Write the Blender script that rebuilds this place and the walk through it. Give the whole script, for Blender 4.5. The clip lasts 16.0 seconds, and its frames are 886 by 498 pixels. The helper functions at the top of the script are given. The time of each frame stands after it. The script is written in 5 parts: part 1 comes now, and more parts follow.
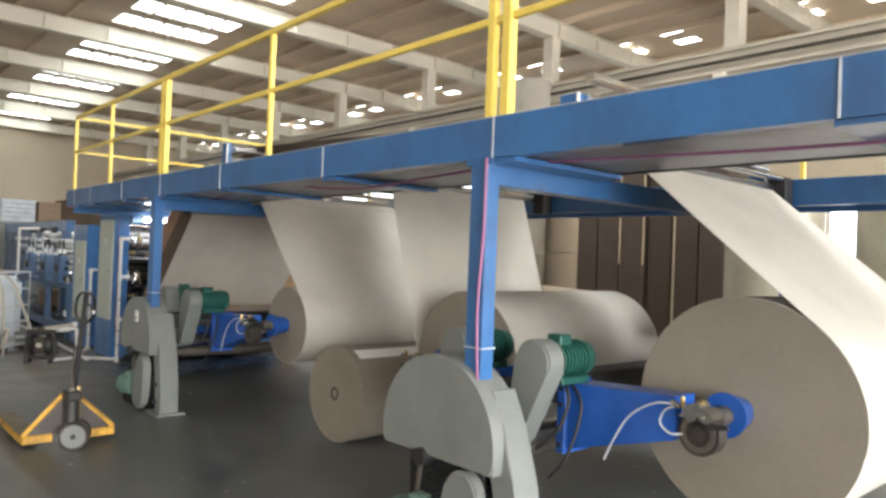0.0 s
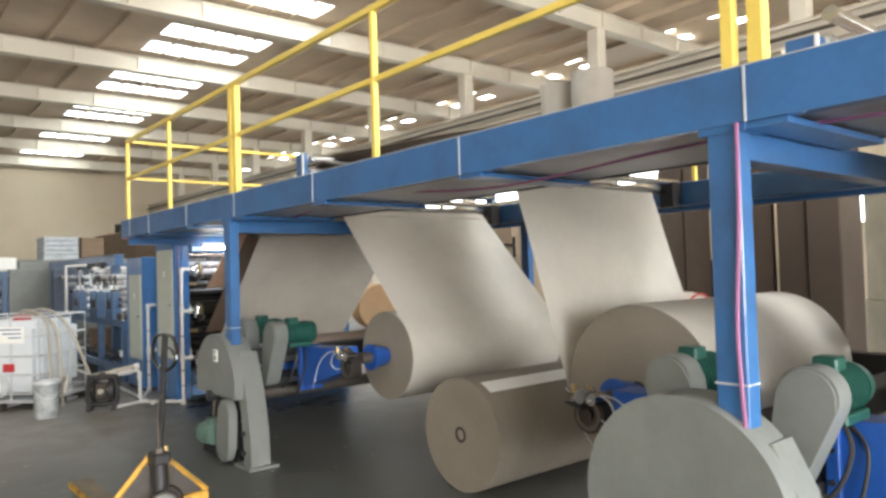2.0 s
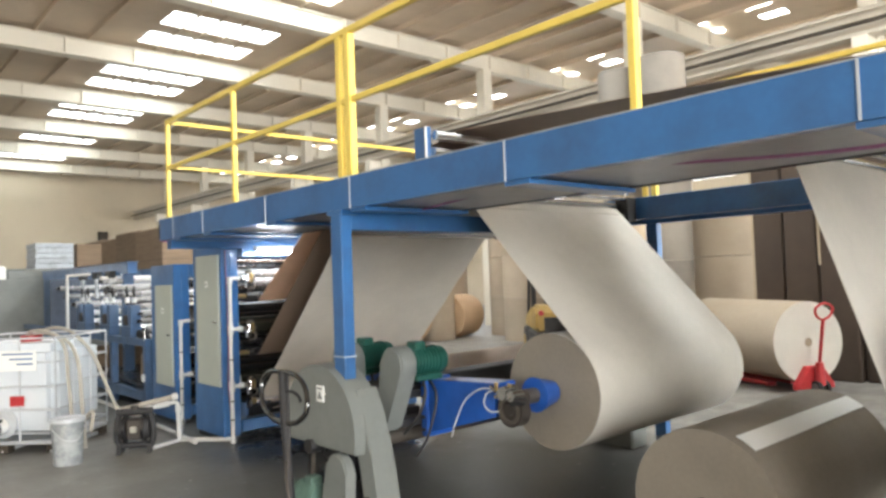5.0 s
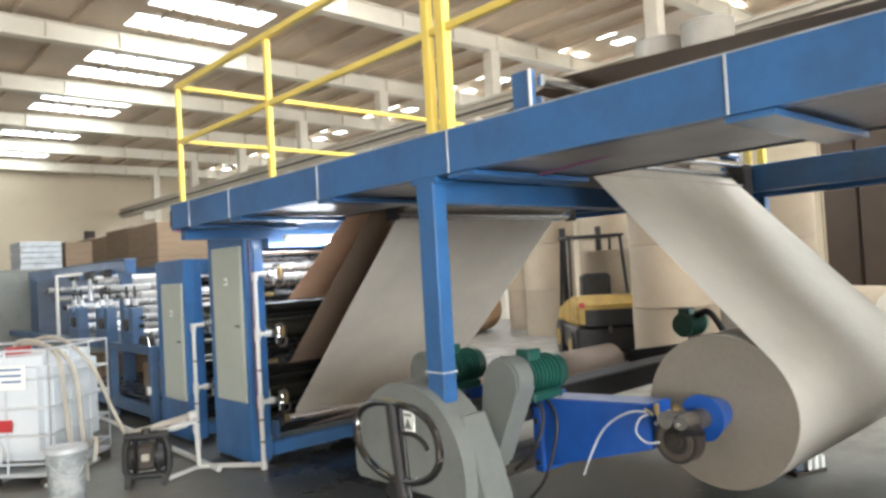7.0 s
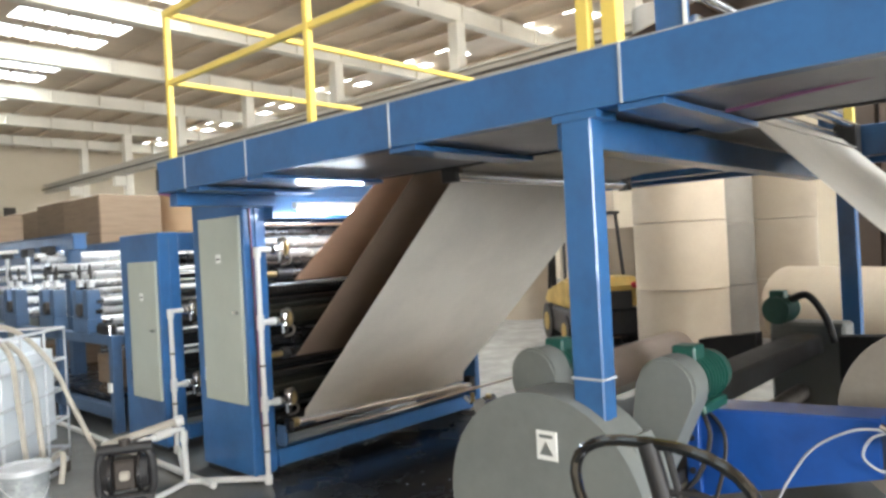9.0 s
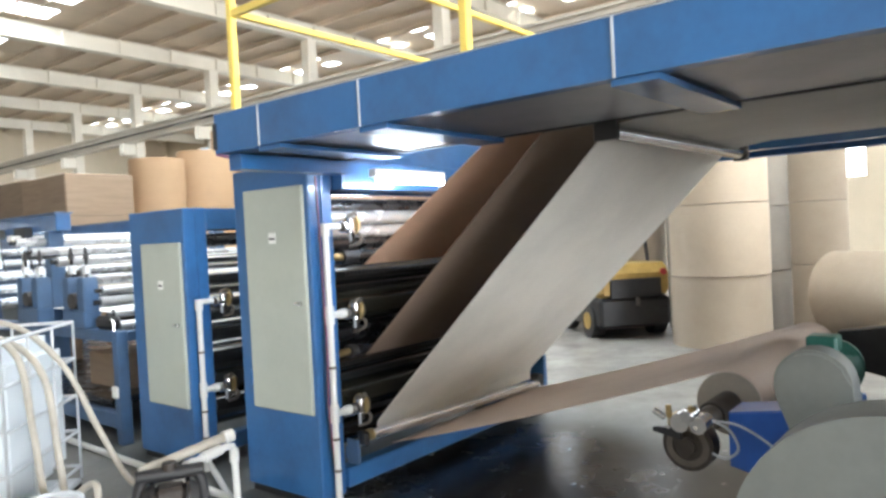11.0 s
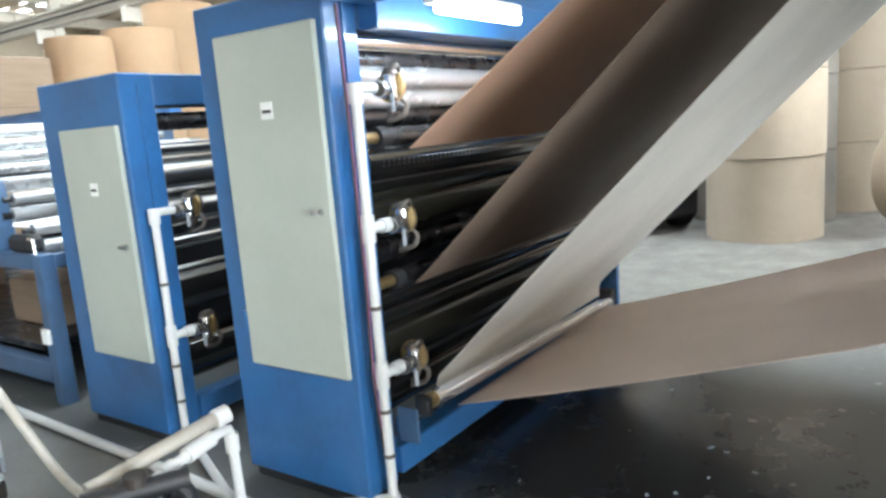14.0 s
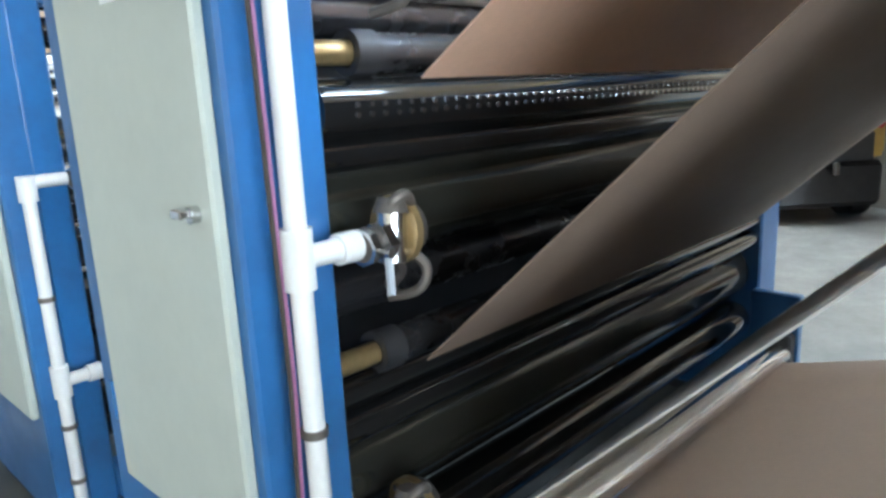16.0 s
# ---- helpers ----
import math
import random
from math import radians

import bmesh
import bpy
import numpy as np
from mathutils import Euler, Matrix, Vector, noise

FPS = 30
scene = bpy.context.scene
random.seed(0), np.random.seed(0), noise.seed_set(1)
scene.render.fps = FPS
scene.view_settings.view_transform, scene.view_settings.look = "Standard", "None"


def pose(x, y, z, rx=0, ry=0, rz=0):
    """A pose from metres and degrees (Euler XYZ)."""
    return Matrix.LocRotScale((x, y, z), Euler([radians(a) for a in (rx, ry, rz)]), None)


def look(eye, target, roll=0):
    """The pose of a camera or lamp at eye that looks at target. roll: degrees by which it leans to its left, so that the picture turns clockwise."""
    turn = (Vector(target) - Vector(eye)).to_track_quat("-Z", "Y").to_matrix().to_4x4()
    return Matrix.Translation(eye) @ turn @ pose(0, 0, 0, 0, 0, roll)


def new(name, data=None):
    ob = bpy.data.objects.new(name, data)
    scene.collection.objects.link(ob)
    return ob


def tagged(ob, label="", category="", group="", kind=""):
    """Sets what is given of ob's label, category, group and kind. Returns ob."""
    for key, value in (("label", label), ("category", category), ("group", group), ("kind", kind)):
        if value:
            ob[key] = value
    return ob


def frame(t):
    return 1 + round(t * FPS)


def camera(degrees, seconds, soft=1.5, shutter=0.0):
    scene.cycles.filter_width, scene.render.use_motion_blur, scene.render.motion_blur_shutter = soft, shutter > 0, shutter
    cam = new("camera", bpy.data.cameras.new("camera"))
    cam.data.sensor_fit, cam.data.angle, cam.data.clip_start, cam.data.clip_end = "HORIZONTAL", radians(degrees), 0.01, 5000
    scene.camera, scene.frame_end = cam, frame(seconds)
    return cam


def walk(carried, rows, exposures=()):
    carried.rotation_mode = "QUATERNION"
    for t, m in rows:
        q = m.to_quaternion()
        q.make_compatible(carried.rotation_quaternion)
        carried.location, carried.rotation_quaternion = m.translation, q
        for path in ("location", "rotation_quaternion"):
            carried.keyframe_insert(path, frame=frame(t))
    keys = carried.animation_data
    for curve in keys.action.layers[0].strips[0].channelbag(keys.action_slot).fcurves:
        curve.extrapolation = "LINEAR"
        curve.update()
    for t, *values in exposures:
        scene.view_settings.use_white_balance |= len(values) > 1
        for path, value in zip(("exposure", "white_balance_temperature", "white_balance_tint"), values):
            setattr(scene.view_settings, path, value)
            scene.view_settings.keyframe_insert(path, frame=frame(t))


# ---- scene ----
cam = camera(64.1, 16.0, soft=2.9)
PATH = [
    (0, (-2.467, -1.26, 1.669), (-1.137, 0.233, 1.697), 2.2),
    (0.5, (-2.432, -0.956, 1.689), (-1.148, 0.578, 1.689), 1.5),
    (1, (-2.455, -0.598, 1.699), (-1.089, 0.862, 1.733), -1.9),
    (1.5, (-2.481, -0.332, 1.684), (-1.164, 1.173, 1.68), -1.2),
    (2, (-2.427, -0.002, 1.68), (-1.155, 1.54, 1.738), -1.7),
    (2.5, (-2.452, 0.3, 1.674), (-1.191, 1.852, 1.731), -0.4),
    (3, (-2.478, 0.71, 1.708), (-1.17, 2.222, 1.755), -1.6),
    (3.5, (-2.444, 1.012, 1.7), (-1.154, 2.539, 1.761), -2.1),
    (4, (-2.477, 1.371, 1.74), (-1.2, 2.908, 1.81), 0.0),
    (4.2, (-2.514, 1.513, 1.732), (-1.221, 3.036, 1.824), -1.1),
    (6.3, (-2.341, 2.996, 1.728), (-0.998, 4.478, 1.76), -2.1),
    (6.5, (-2.305, 3.12, 1.732), (-0.951, 4.592, 1.738), -1.9),
    (7, (-2.228, 3.466, 1.731), (-0.884, 4.945, 1.788), -3.3),
    (7.5, (-2.238, 3.777, 1.724), (-0.887, 5.251, 1.769), -2.1),
    (8, (-2.259, 4.145, 1.728), (-0.83, 5.543, 1.752), -2.8),
    (8.2, (-2.212, 4.281, 1.722), (-0.768, 5.665, 1.731), -2.5),
    (10.3, (-2.116, 5.624, 1.727), (-0.604, 6.933, 1.712), -4.0),
    (10.5, (-2.124, 5.77, 1.681), (-0.611, 7.078, 1.661), -2.9),
    (11, (-2.132, 6.142, 1.702), (-0.57, 7.391, 1.66), -2.9),
    (11.5, (-2.116, 6.386, 1.701), (-0.566, 7.648, 1.621), -1.9),
    (12, (-2.052, 6.679, 1.703), (-0.522, 7.965, 1.622), -3.4),
    (12.5, (-1.962, 6.961, 1.684), (-0.423, 8.227, 1.522), -2.4),
    (13, (-1.846, 7.249, 1.678), (-0.194, 8.345, 1.418), -5.4),
    (13.5, (-1.635, 7.443, 1.636), (-0.011, 8.573, 1.343), -5.5),
    (14, (-1.274, 7.607, 1.625), (0.336, 8.74, 1.276), -4.4),
    (14.5, (-0.919, 7.843, 1.607), (0.728, 8.907, 1.217), -4.1),
    (15, (-0.537, 8.026, 1.556), (1.044, 9.185, 1.155), -5.1),
    (15.5, (-0.159, 8.201, 1.557), (1.308, 9.486, 1.113), -3.7),
    (16, (0.179, 8.455, 1.506), (1.58, 9.812, 1.065), -2.8),
]
GAIN = [(0.0, -0.2, 6440, 9), (2.5, 0.12, 6450, 9), (4.0, 0.25, 6440, 9), (7.0, 0.33, 6250, 8), (8.0, 0.38, 6190, 8), (10.5, 0.66, 5980, 8), (12.5, 0.79, 5750, 6), (14.5, 0.89, 5560, 4), (16.0, 0.88, 5330, 3)]
walk(cam, [(t, look(eye, target, roll)) for t, eye, target, roll in PATH], GAIN)

# ---- light ----
world = bpy.data.worlds.new("world")
scene.world = world
world.use_nodes = True
wt = world.node_tree
sky = wt.nodes.new("ShaderNodeTexSky")
sky.sky_type, sky.sun_disc = "NISHITA", False
sky.sun_elevation, sky.sun_rotation = radians(58), radians(120)
wt.links.new(sky.outputs["Color"], wt.nodes["Background"].inputs["Color"])
wt.nodes["Background"].inputs["Strength"].default_value = 0.12


def lamp(name, kind, place, target, energy, colour, **more):
    data = bpy.data.lights.new(name, kind)
    data.energy, data.color = energy, colour
    for key, value in more.items():
        if key == "size":
            data.size = value
        if key == "size_y":
            data.size_y = value
        if key == "angle":
            data.angle = value
    ob = new(name, data)
    if kind == "AREA":
        data.shape = "RECTANGLE"
    ob.matrix_world = look(place, target)
    return ob


lamp("sun", "SUN", (20, -12, 40), (0, 0, 0), 1.5, (1, 0.95, 0.88), angle=radians(10))
ROOF = 9.5
# daylight over the translucent roof strips; the unseen row at -9 is added fill
for x, e in ((6.7, 26000), (19.2, 90000), (-9.0, 5000)):
    lamp("skylight_light", "AREA", (x, 17, ROOF + 0.5), (x, 17, 0), e, (0.95, 0.98, 1.0), size=3.9, size_y=78)

# daylight through the wide loading door behind the walk
lamp("door_light", "AREA", (-0.5, -13.9, 3.1), (-0.5, 0, 2.7), 9500, (1.0, 0.98, 0.95), size=25, size_y=5.6)

# ---- materials ----


def mat(name, colour, rough=0.5, metal=0.0, grain=0.06, scale=8.0, bump=0.05, dirt=0.12, dirt_scale=1.3, dirt_colour=None, stretch=(1, 1, 1), island=0.0, coat=0.0):
    m = bpy.data.materials.new(name)
    m.use_nodes = True
    t = m.node_tree
    b = t.nodes["Principled BSDF"]
    tc = t.nodes.new("ShaderNodeTexCoord")
    geo = t.nodes.new("ShaderNodeNewGeometry")
    mp = t.nodes.new("ShaderNodeMapping")
    mp.inputs["Scale"].default_value = stretch
    t.links.new(geo.outputs["Position"], mp.inputs["Vector"])
    fine = t.nodes.new("ShaderNodeTexNoise")
    fine.inputs["Scale"].default_value, fine.inputs["Detail"].default_value = scale * 4, 6
    big = t.nodes.new("ShaderNodeTexNoise")
    big.inputs["Scale"].default_value, big.inputs["Detail"].default_value, big.inputs["Roughness"].default_value = dirt_scale, 8, 0.65
    t.links.new(mp.outputs["Vector"], fine.inputs["Vector"])
    t.links.new(mp.outputs["Vector"], big.inputs["Vector"])
    ramp = t.nodes.new("ShaderNodeMapRange")
    ramp.inputs["From Min"].default_value, ramp.inputs["From Max"].default_value = 0.42, 0.72
    t.links.new(big.outputs["Fac"], ramp.inputs["Value"])
    mixd = t.nodes.new("ShaderNodeMix")
    mixd.data_type = "RGBA"
    mul = t.nodes.new("ShaderNodeMath")
    mul.operation = "MULTIPLY"
    mul.inputs[1].default_value = dirt
    t.links.new(ramp.outputs["Result"], mul.inputs[0])
    t.links.new(mul.outputs[0], mixd.inputs["Factor"])
    mixd.inputs[6].default_value = (*colour, 1)
    dc = dirt_colour or [c * 0.35 for c in colour]
    mixd.inputs[7].default_value = (*dc, 1)
    hsv = t.nodes.new("ShaderNodeHueSaturation")
    mr = t.nodes.new("ShaderNodeMapRange")
    mr.inputs["To Min"].default_value, mr.inputs["To Max"].default_value = 1 - grain * 2, 1 + grain * 2
    t.links.new(fine.outputs["Fac"], mr.inputs["Value"])
    val = mr.outputs["Result"]
    if island:
        info = t.nodes.new("ShaderNodeObjectInfo")
        mr2 = t.nodes.new("ShaderNodeMapRange")
        mr2.inputs["To Min"].default_value, mr2.inputs["To Max"].default_value = 1 - island, 1 + island
        t.links.new(info.outputs["Random"], mr2.inputs["Value"])
        mm = t.nodes.new("ShaderNodeMath")
        mm.operation = "MULTIPLY"
        t.links.new(val, mm.inputs[0])
        t.links.new(mr2.outputs["Result"], mm.inputs[1])
        val = mm.outputs[0]
    t.links.new(val, hsv.inputs["Value"])
    t.links.new(mixd.outputs[2], hsv.inputs["Color"])
    t.links.new(hsv.outputs["Color"], b.inputs["Base Color"])
    rr = t.nodes.new("ShaderNodeMapRange")
    rr.inputs["To Min"].default_value, rr.inputs["To Max"].default_value = max(0.03, rough - 0.12), min(1, rough + 0.15)
    t.links.new(big.outputs["Fac"], rr.inputs["Value"])
    t.links.new(rr.outputs["Result"], b.inputs["Roughness"])
    b.inputs["Metallic"].default_value = metal
    b.inputs["Coat Weight"].default_value = coat
    if bump:
        bn = t.nodes.new("ShaderNodeBump")
        bn.inputs["Strength"].default_value, bn.inputs["Distance"].default_value = bump, 0.01
        t.links.new(fine.outputs["Fac"], bn.inputs["Height"])
        t.links.new(bn.outputs["Normal"], b.inputs["Normal"])
    return m


M = {
    "floor": None,
    "roof": mat("roof_sheet", (0.66, 0.54, 0.41), 0.6, grain=0.05, dirt=0.35, dirt_scale=0.3),
    "beam": mat("white_beam_paint", (0.68, 0.63, 0.53), 0.6, dirt=0.2, dirt_scale=0.6),
    "wall": mat("cream_wall", (0.54, 0.46, 0.34), 0.8, dirt=0.25, dirt_scale=0.25),
    "blue": mat("blue_paint", (0.036, 0.134, 0.335), 0.32, grain=0.05, dirt=0.75, dirt_scale=2.2, dirt_colour=(0.028, 0.07, 0.16), coat=0.4),
    "blue_bright": mat("bright_blue_paint", (0.02, 0.10, 0.42), 0.33, grain=0.04, dirt=0.55, dirt_scale=2.5, coat=0.2),
    "panel": mat("beige_panel_paint", (0.45, 0.48, 0.42), 0.4, grain=0.02, dirt=0.15, dirt_scale=1.5),
    "grey": mat("grey_guard_paint", (0.19, 0.202, 0.192), 0.42, grain=0.03, dirt=0.3, dirt_scale=3),
    "green": mat("green_motor_paint", (0.018, 0.09, 0.07), 0.35, grain=0.08, dirt=0.4, dirt_scale=6),
    "pale_green": mat("dusty_pale_green_paint", (0.12, 0.20, 0.165), 0.45, grain=0.08, dirt=0.6, dirt_scale=7, dirt_colour=(0.05, 0.07, 0.06)),
    "yellow": mat("yellow_rail_paint", (0.80, 0.60, 0.12), 0.38, grain=0.03, dirt=0.2, dirt_scale=3),
    "orange": mat("jack_yellow_paint", (0.66, 0.37, 0.05), 0.5, grain=0.07, dirt=0.85, dirt_scale=7, dirt_colour=(0.06, 0.045, 0.03)),
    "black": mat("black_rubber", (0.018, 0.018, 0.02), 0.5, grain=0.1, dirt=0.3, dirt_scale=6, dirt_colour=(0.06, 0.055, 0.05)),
    "steel": mat("polished_steel", (0.62, 0.62, 0.62), 0.2, metal=1.0, grain=0.03, dirt=0.25, dirt_scale=4),
    "dark_steel": mat("dark_oiled_steel", (0.07, 0.07, 0.075), 0.25, metal=0.8, grain=0.05, dirt=0.4, dirt_scale=5),
    "black_roller": mat("black_roller", (0.008, 0.008, 0.008), 0.1, grain=0.03, dirt=0.2, dirt_scale=3, coat=1.0),
    "iron": mat("worn_iron", (0.16, 0.14, 0.12), 0.5, metal=0.6, grain=0.1, dirt=0.5, dirt_scale=8),
    "brass": mat("worn_brass", (0.46, 0.34, 0.16), 0.35, metal=0.8, grain=0.1, dirt=0.5, dirt_scale=9),
    "white_plastic": mat("white_pipe", (0.68, 0.68, 0.66), 0.35, grain=0.02, dirt=0.2, dirt_scale=4, dirt_colour=(0.4, 0.38, 0.33)),
    "tank": mat("white_tank_plastic", (0.68, 0.715, 0.745), 0.4, grain=0.02, dirt=0.35, dirt_scale=2, dirt_colour=(0.5, 0.56, 0.62)),
    "cage": mat("galvanised_cage", (0.62, 0.64, 0.66), 0.45, metal=0.3, grain=0.03, dirt=0.25, dirt_scale=6),
    "clear_bucket": mat("cloudy_bucket_plastic", (0.27, 0.29, 0.30), 0.25, grain=0.05, scale=5, dirt=0.6, dirt_scale=7, dirt_colour=(0.62, 0.64, 0.64), coat=0.3),
    "hose": mat("pale_hose", (0.42, 0.39, 0.33), 0.45, dirt=0.3, dirt_scale=5),
    "paper": mat("pale_paper_web", (0.60, 0.568, 0.51), 0.7, grain=0.025, scale=14, dirt=0.5, dirt_scale=1.1, dirt_colour=(0.40, 0.385, 0.355), bump=0.02),
    "paper_end": mat("paper_roll_end", (0.255, 0.222, 0.182), 0.85, grain=0.05, scale=10, dirt=0.2, dirt_scale=2),
    "brown": mat("brown_paper_web", (0.22, 0.158, 0.115), 0.6, grain=0.03, scale=14, dirt=0.25, dirt_scale=1.0, bump=0.02),
    "kraft": mat("kraft_roll", (0.42, 0.34, 0.25), 0.75, grain=0.03, dirt=0.2, dirt_scale=1.2, island=0.1),
    "kraft_dark": mat("dark_kraft", (0.055, 0.037, 0.025), 0.75, grain=0.04, dirt=0.3, dirt_scale=1.0, island=0.2),
    "tan": mat("orange_tan_kraft", (0.46, 0.305, 0.175), 0.75, grain=0.03, dirt=0.2, dirt_scale=0.8, island=0.12),
    "card": mat("cardboard", (0.25, 0.178, 0.118), 0.8, grain=0.05, dirt=0.3, dirt_scale=1.5, stretch=(1, 1, 9), island=0.15),
    "pale_roll": mat("plastic_wrapped_roll", (0.40, 0.37, 0.29), 0.3, grain=0.03, dirt=0.4, dirt_scale=2.5, bump=0.25, coat=0.4),
    "fork_yellow": mat("forklift_paint", (0.46, 0.30, 0.075), 0.45, dirt=0.6, dirt_scale=3),
    "red": mat("red_paint", (0.48, 0.035, 0.04), 0.4, dirt=0.25, dirt_scale=3),
    "pink": mat("mauve_cable", (0.30, 0.12, 0.24), 0.5),
    "wood": mat("pale_timber", (0.36, 0.29, 0.20), 0.7, stretch=(1, 1, 8)),
    "label": mat("white_label", (0.85, 0.85, 0.82), 0.5, grain=0.01, dirt=0.05),
    "soffit": mat("galvanised_soffit", (0.30, 0.30, 0.325), 0.35, metal=0.35, grain=0.03, dirt=0.35, dirt_scale=1.6),
    # pale rollers; on the press the white paints daylight reflected by steel
    "white_roller": mat("white_sheen_roller", (0.50, 0.505, 0.515), 0.25, metal=0.5, grain=0.02, dirt=0.12, dirt_scale=3, coat=0.3),
    "olive_roller": mat("olive_drum", (0.022, 0.022, 0.017), 0.16, grain=0.04, dirt=0.3, dirt_scale=2, coat=0.5),
    "rust": mat("dark_brake_iron", (0.055, 0.046, 0.04), 0.5, metal=0.3, grain=0.1, dirt=0.4, dirt_scale=9),
    "girder": mat("beige_girder_paint", (0.47, 0.42, 0.34), 0.6, dirt=0.3, dirt_scale=0.6),
    "brown_light": mat("reddish_brown_web", (0.72, 0.46, 0.31), 0.6, grain=0.03, scale=14, dirt=0.35, dirt_scale=1.0, bump=0.02),
    "fork_top": mat("scuffed_fork_steel", (0.19, 0.15, 0.095), 0.5, metal=0.2, grain=0.1, dirt=0.6, dirt_scale=6, dirt_colour=(0.07, 0.06, 0.05)),
    "narrow_roll": mat("greyish_wrapped_roll", (0.25, 0.22, 0.185), 0.7, grain=0.03, dirt=0.25, dirt_scale=1.5, island=0.08),
    "seam": mat("pale_seam_paint", (0.50, 0.54, 0.58), 0.5, dirt=0.5, dirt_scale=8),
    "bar_steel": mat("bright_bar_steel", (0.86, 0.87, 0.90), 0.2, metal=0.9, grain=0.01, dirt=0.05, dirt_scale=2),
    # the liner's paper again, with reddish bounce light put into the colour
    "paper_bounce": mat("warm_bounce_paper_web", (0.52, 0.42, 0.345), 0.7, grain=0.03, scale=14, dirt=0.2, dirt_scale=0.9, bump=0.02),
    "slate": mat("dusty_slate_paint", (0.055, 0.075, 0.115), 0.4, grain=0.08, dirt=0.5, dirt_scale=5),
    "blue_dusty": mat("dusty_blue_paint", (0.06, 0.118, 0.225), 0.4, grain=0.06, dirt=0.6, dirt_scale=2.5, dirt_colour=(0.06, 0.075, 0.10)),
    "core": mat("dark_core", (0.05, 0.04, 0.03), 0.8),
}


def floor_material():
    """Worn concrete: oily dark along the line, paler in the aisles."""
    m = bpy.data.materials.new("worn_concrete")
    m.use_nodes = True
    t = m.node_tree
    b = t.nodes["Principled BSDF"]
    geo = t.nodes.new("ShaderNodeNewGeometry")
    sep = t.nodes.new("ShaderNodeSeparateXYZ")
    t.links.new(geo.outputs["Position"], sep.inputs[0])

    def noise_node(scale, detail=6, rough=0.6):
        n = t.nodes.new("ShaderNodeTexNoise")
        n.inputs["Scale"].default_value, n.inputs["Detail"].default_value, n.inputs["Roughness"].default_value = scale, detail, rough
        t.links.new(geo.outputs["Position"], n.inputs["Vector"])
        return n.outputs["Fac"]

    def span(value, a, b, lo=0.0, hi=1.0):
        r = t.nodes.new("ShaderNodeMapRange")
        r.inputs["From Min"].default_value, r.inputs["From Max"].default_value = a, b
        r.inputs["To Min"].default_value, r.inputs["To Max"].default_value = lo, hi
        t.links.new(value, r.inputs["Value"])
        return r.outputs["Result"]

    def maths(op, u, v):
        n = t.nodes.new("ShaderNodeMath")
        n.operation = op
        for k, q in enumerate((u, v)):
            if isinstance(q, (int, float)):
                n.inputs[k].default_value = q
            else:
                t.links.new(q, n.inputs[k])
        return n.outputs[0]

    def blend(f, u, v):
        n = t.nodes.new("ShaderNodeMix")
        n.data_type = "RGBA"
        t.links.new(f, n.inputs["Factor"])
        for k, q in ((6, u), (7, v)):
            if isinstance(q, tuple):
                n.inputs[k].default_value = (*q, 1)
            else:
                t.links.new(q, n.inputs[k])
        return n.outputs[2]

    big, mid, fine = noise_node(0.5, 8), noise_node(2.2, 8, 0.7), noise_node(24, 6, 0.7)
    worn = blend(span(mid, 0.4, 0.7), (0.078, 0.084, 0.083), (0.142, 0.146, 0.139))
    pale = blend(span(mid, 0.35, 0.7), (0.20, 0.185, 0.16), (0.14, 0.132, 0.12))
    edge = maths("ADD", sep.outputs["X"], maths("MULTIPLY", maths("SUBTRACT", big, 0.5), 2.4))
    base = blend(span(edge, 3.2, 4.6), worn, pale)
    # paler trodden strip beside the tank
    left = maths("MULTIPLY", span(edge, 0.8, 0.3), span(sep.outputs["Y"], 6.8, 8.8))
    base = blend(maths("MULTIPLY", left, 0.9), base, (0.20, 0.19, 0.168))
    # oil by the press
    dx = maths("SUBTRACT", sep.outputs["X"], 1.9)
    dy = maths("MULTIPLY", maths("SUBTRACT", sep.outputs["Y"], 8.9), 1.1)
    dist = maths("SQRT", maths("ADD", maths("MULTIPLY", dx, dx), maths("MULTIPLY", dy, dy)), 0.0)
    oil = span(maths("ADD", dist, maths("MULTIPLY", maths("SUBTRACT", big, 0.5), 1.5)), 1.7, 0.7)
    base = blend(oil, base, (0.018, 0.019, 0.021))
    # small pale scraps and scuffs
    specks = span(noise_node(9, 2, 0.4), 0.72, 0.76)
    base = blend(maths("MULTIPLY", specks, 0.5), base, (0.42, 0.40, 0.37))
    h = t.nodes.new("ShaderNodeHueSaturation")
    t.links.new(span(fine, 0.2, 0.8, 0.85, 1.15), h.inputs["Value"])
    t.links.new(base, h.inputs["Color"])
    t.links.new(h.outputs["Color"], b.inputs["Base Color"])
    t.links.new(maths("SUBTRACT", span(mid, 0.3, 0.75, 0.30, 0.55), maths("MULTIPLY", oil, 0.18)), b.inputs["Roughness"])
    bn = t.nodes.new("ShaderNodeBump")
    bn.inputs["Strength"].default_value, bn.inputs["Distance"].default_value = 0.08, 0.01
    t.links.new(fine, bn.inputs["Height"])
    t.links.new(bn.outputs["Normal"], b.inputs["Normal"])
    return m


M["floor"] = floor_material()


def emitter(name, colour, strength):
    m = bpy.data.materials.new(name)
    m.use_nodes = True
    b = m.node_tree.nodes["Principled BSDF"]
    b.inputs["Base Color"].default_value = (0.8, 0.8, 0.8, 1)
    b.inputs["Emission Color"].default_value = (*colour, 1)
    b.inputs["Emission Strength"].default_value = strength
    return m


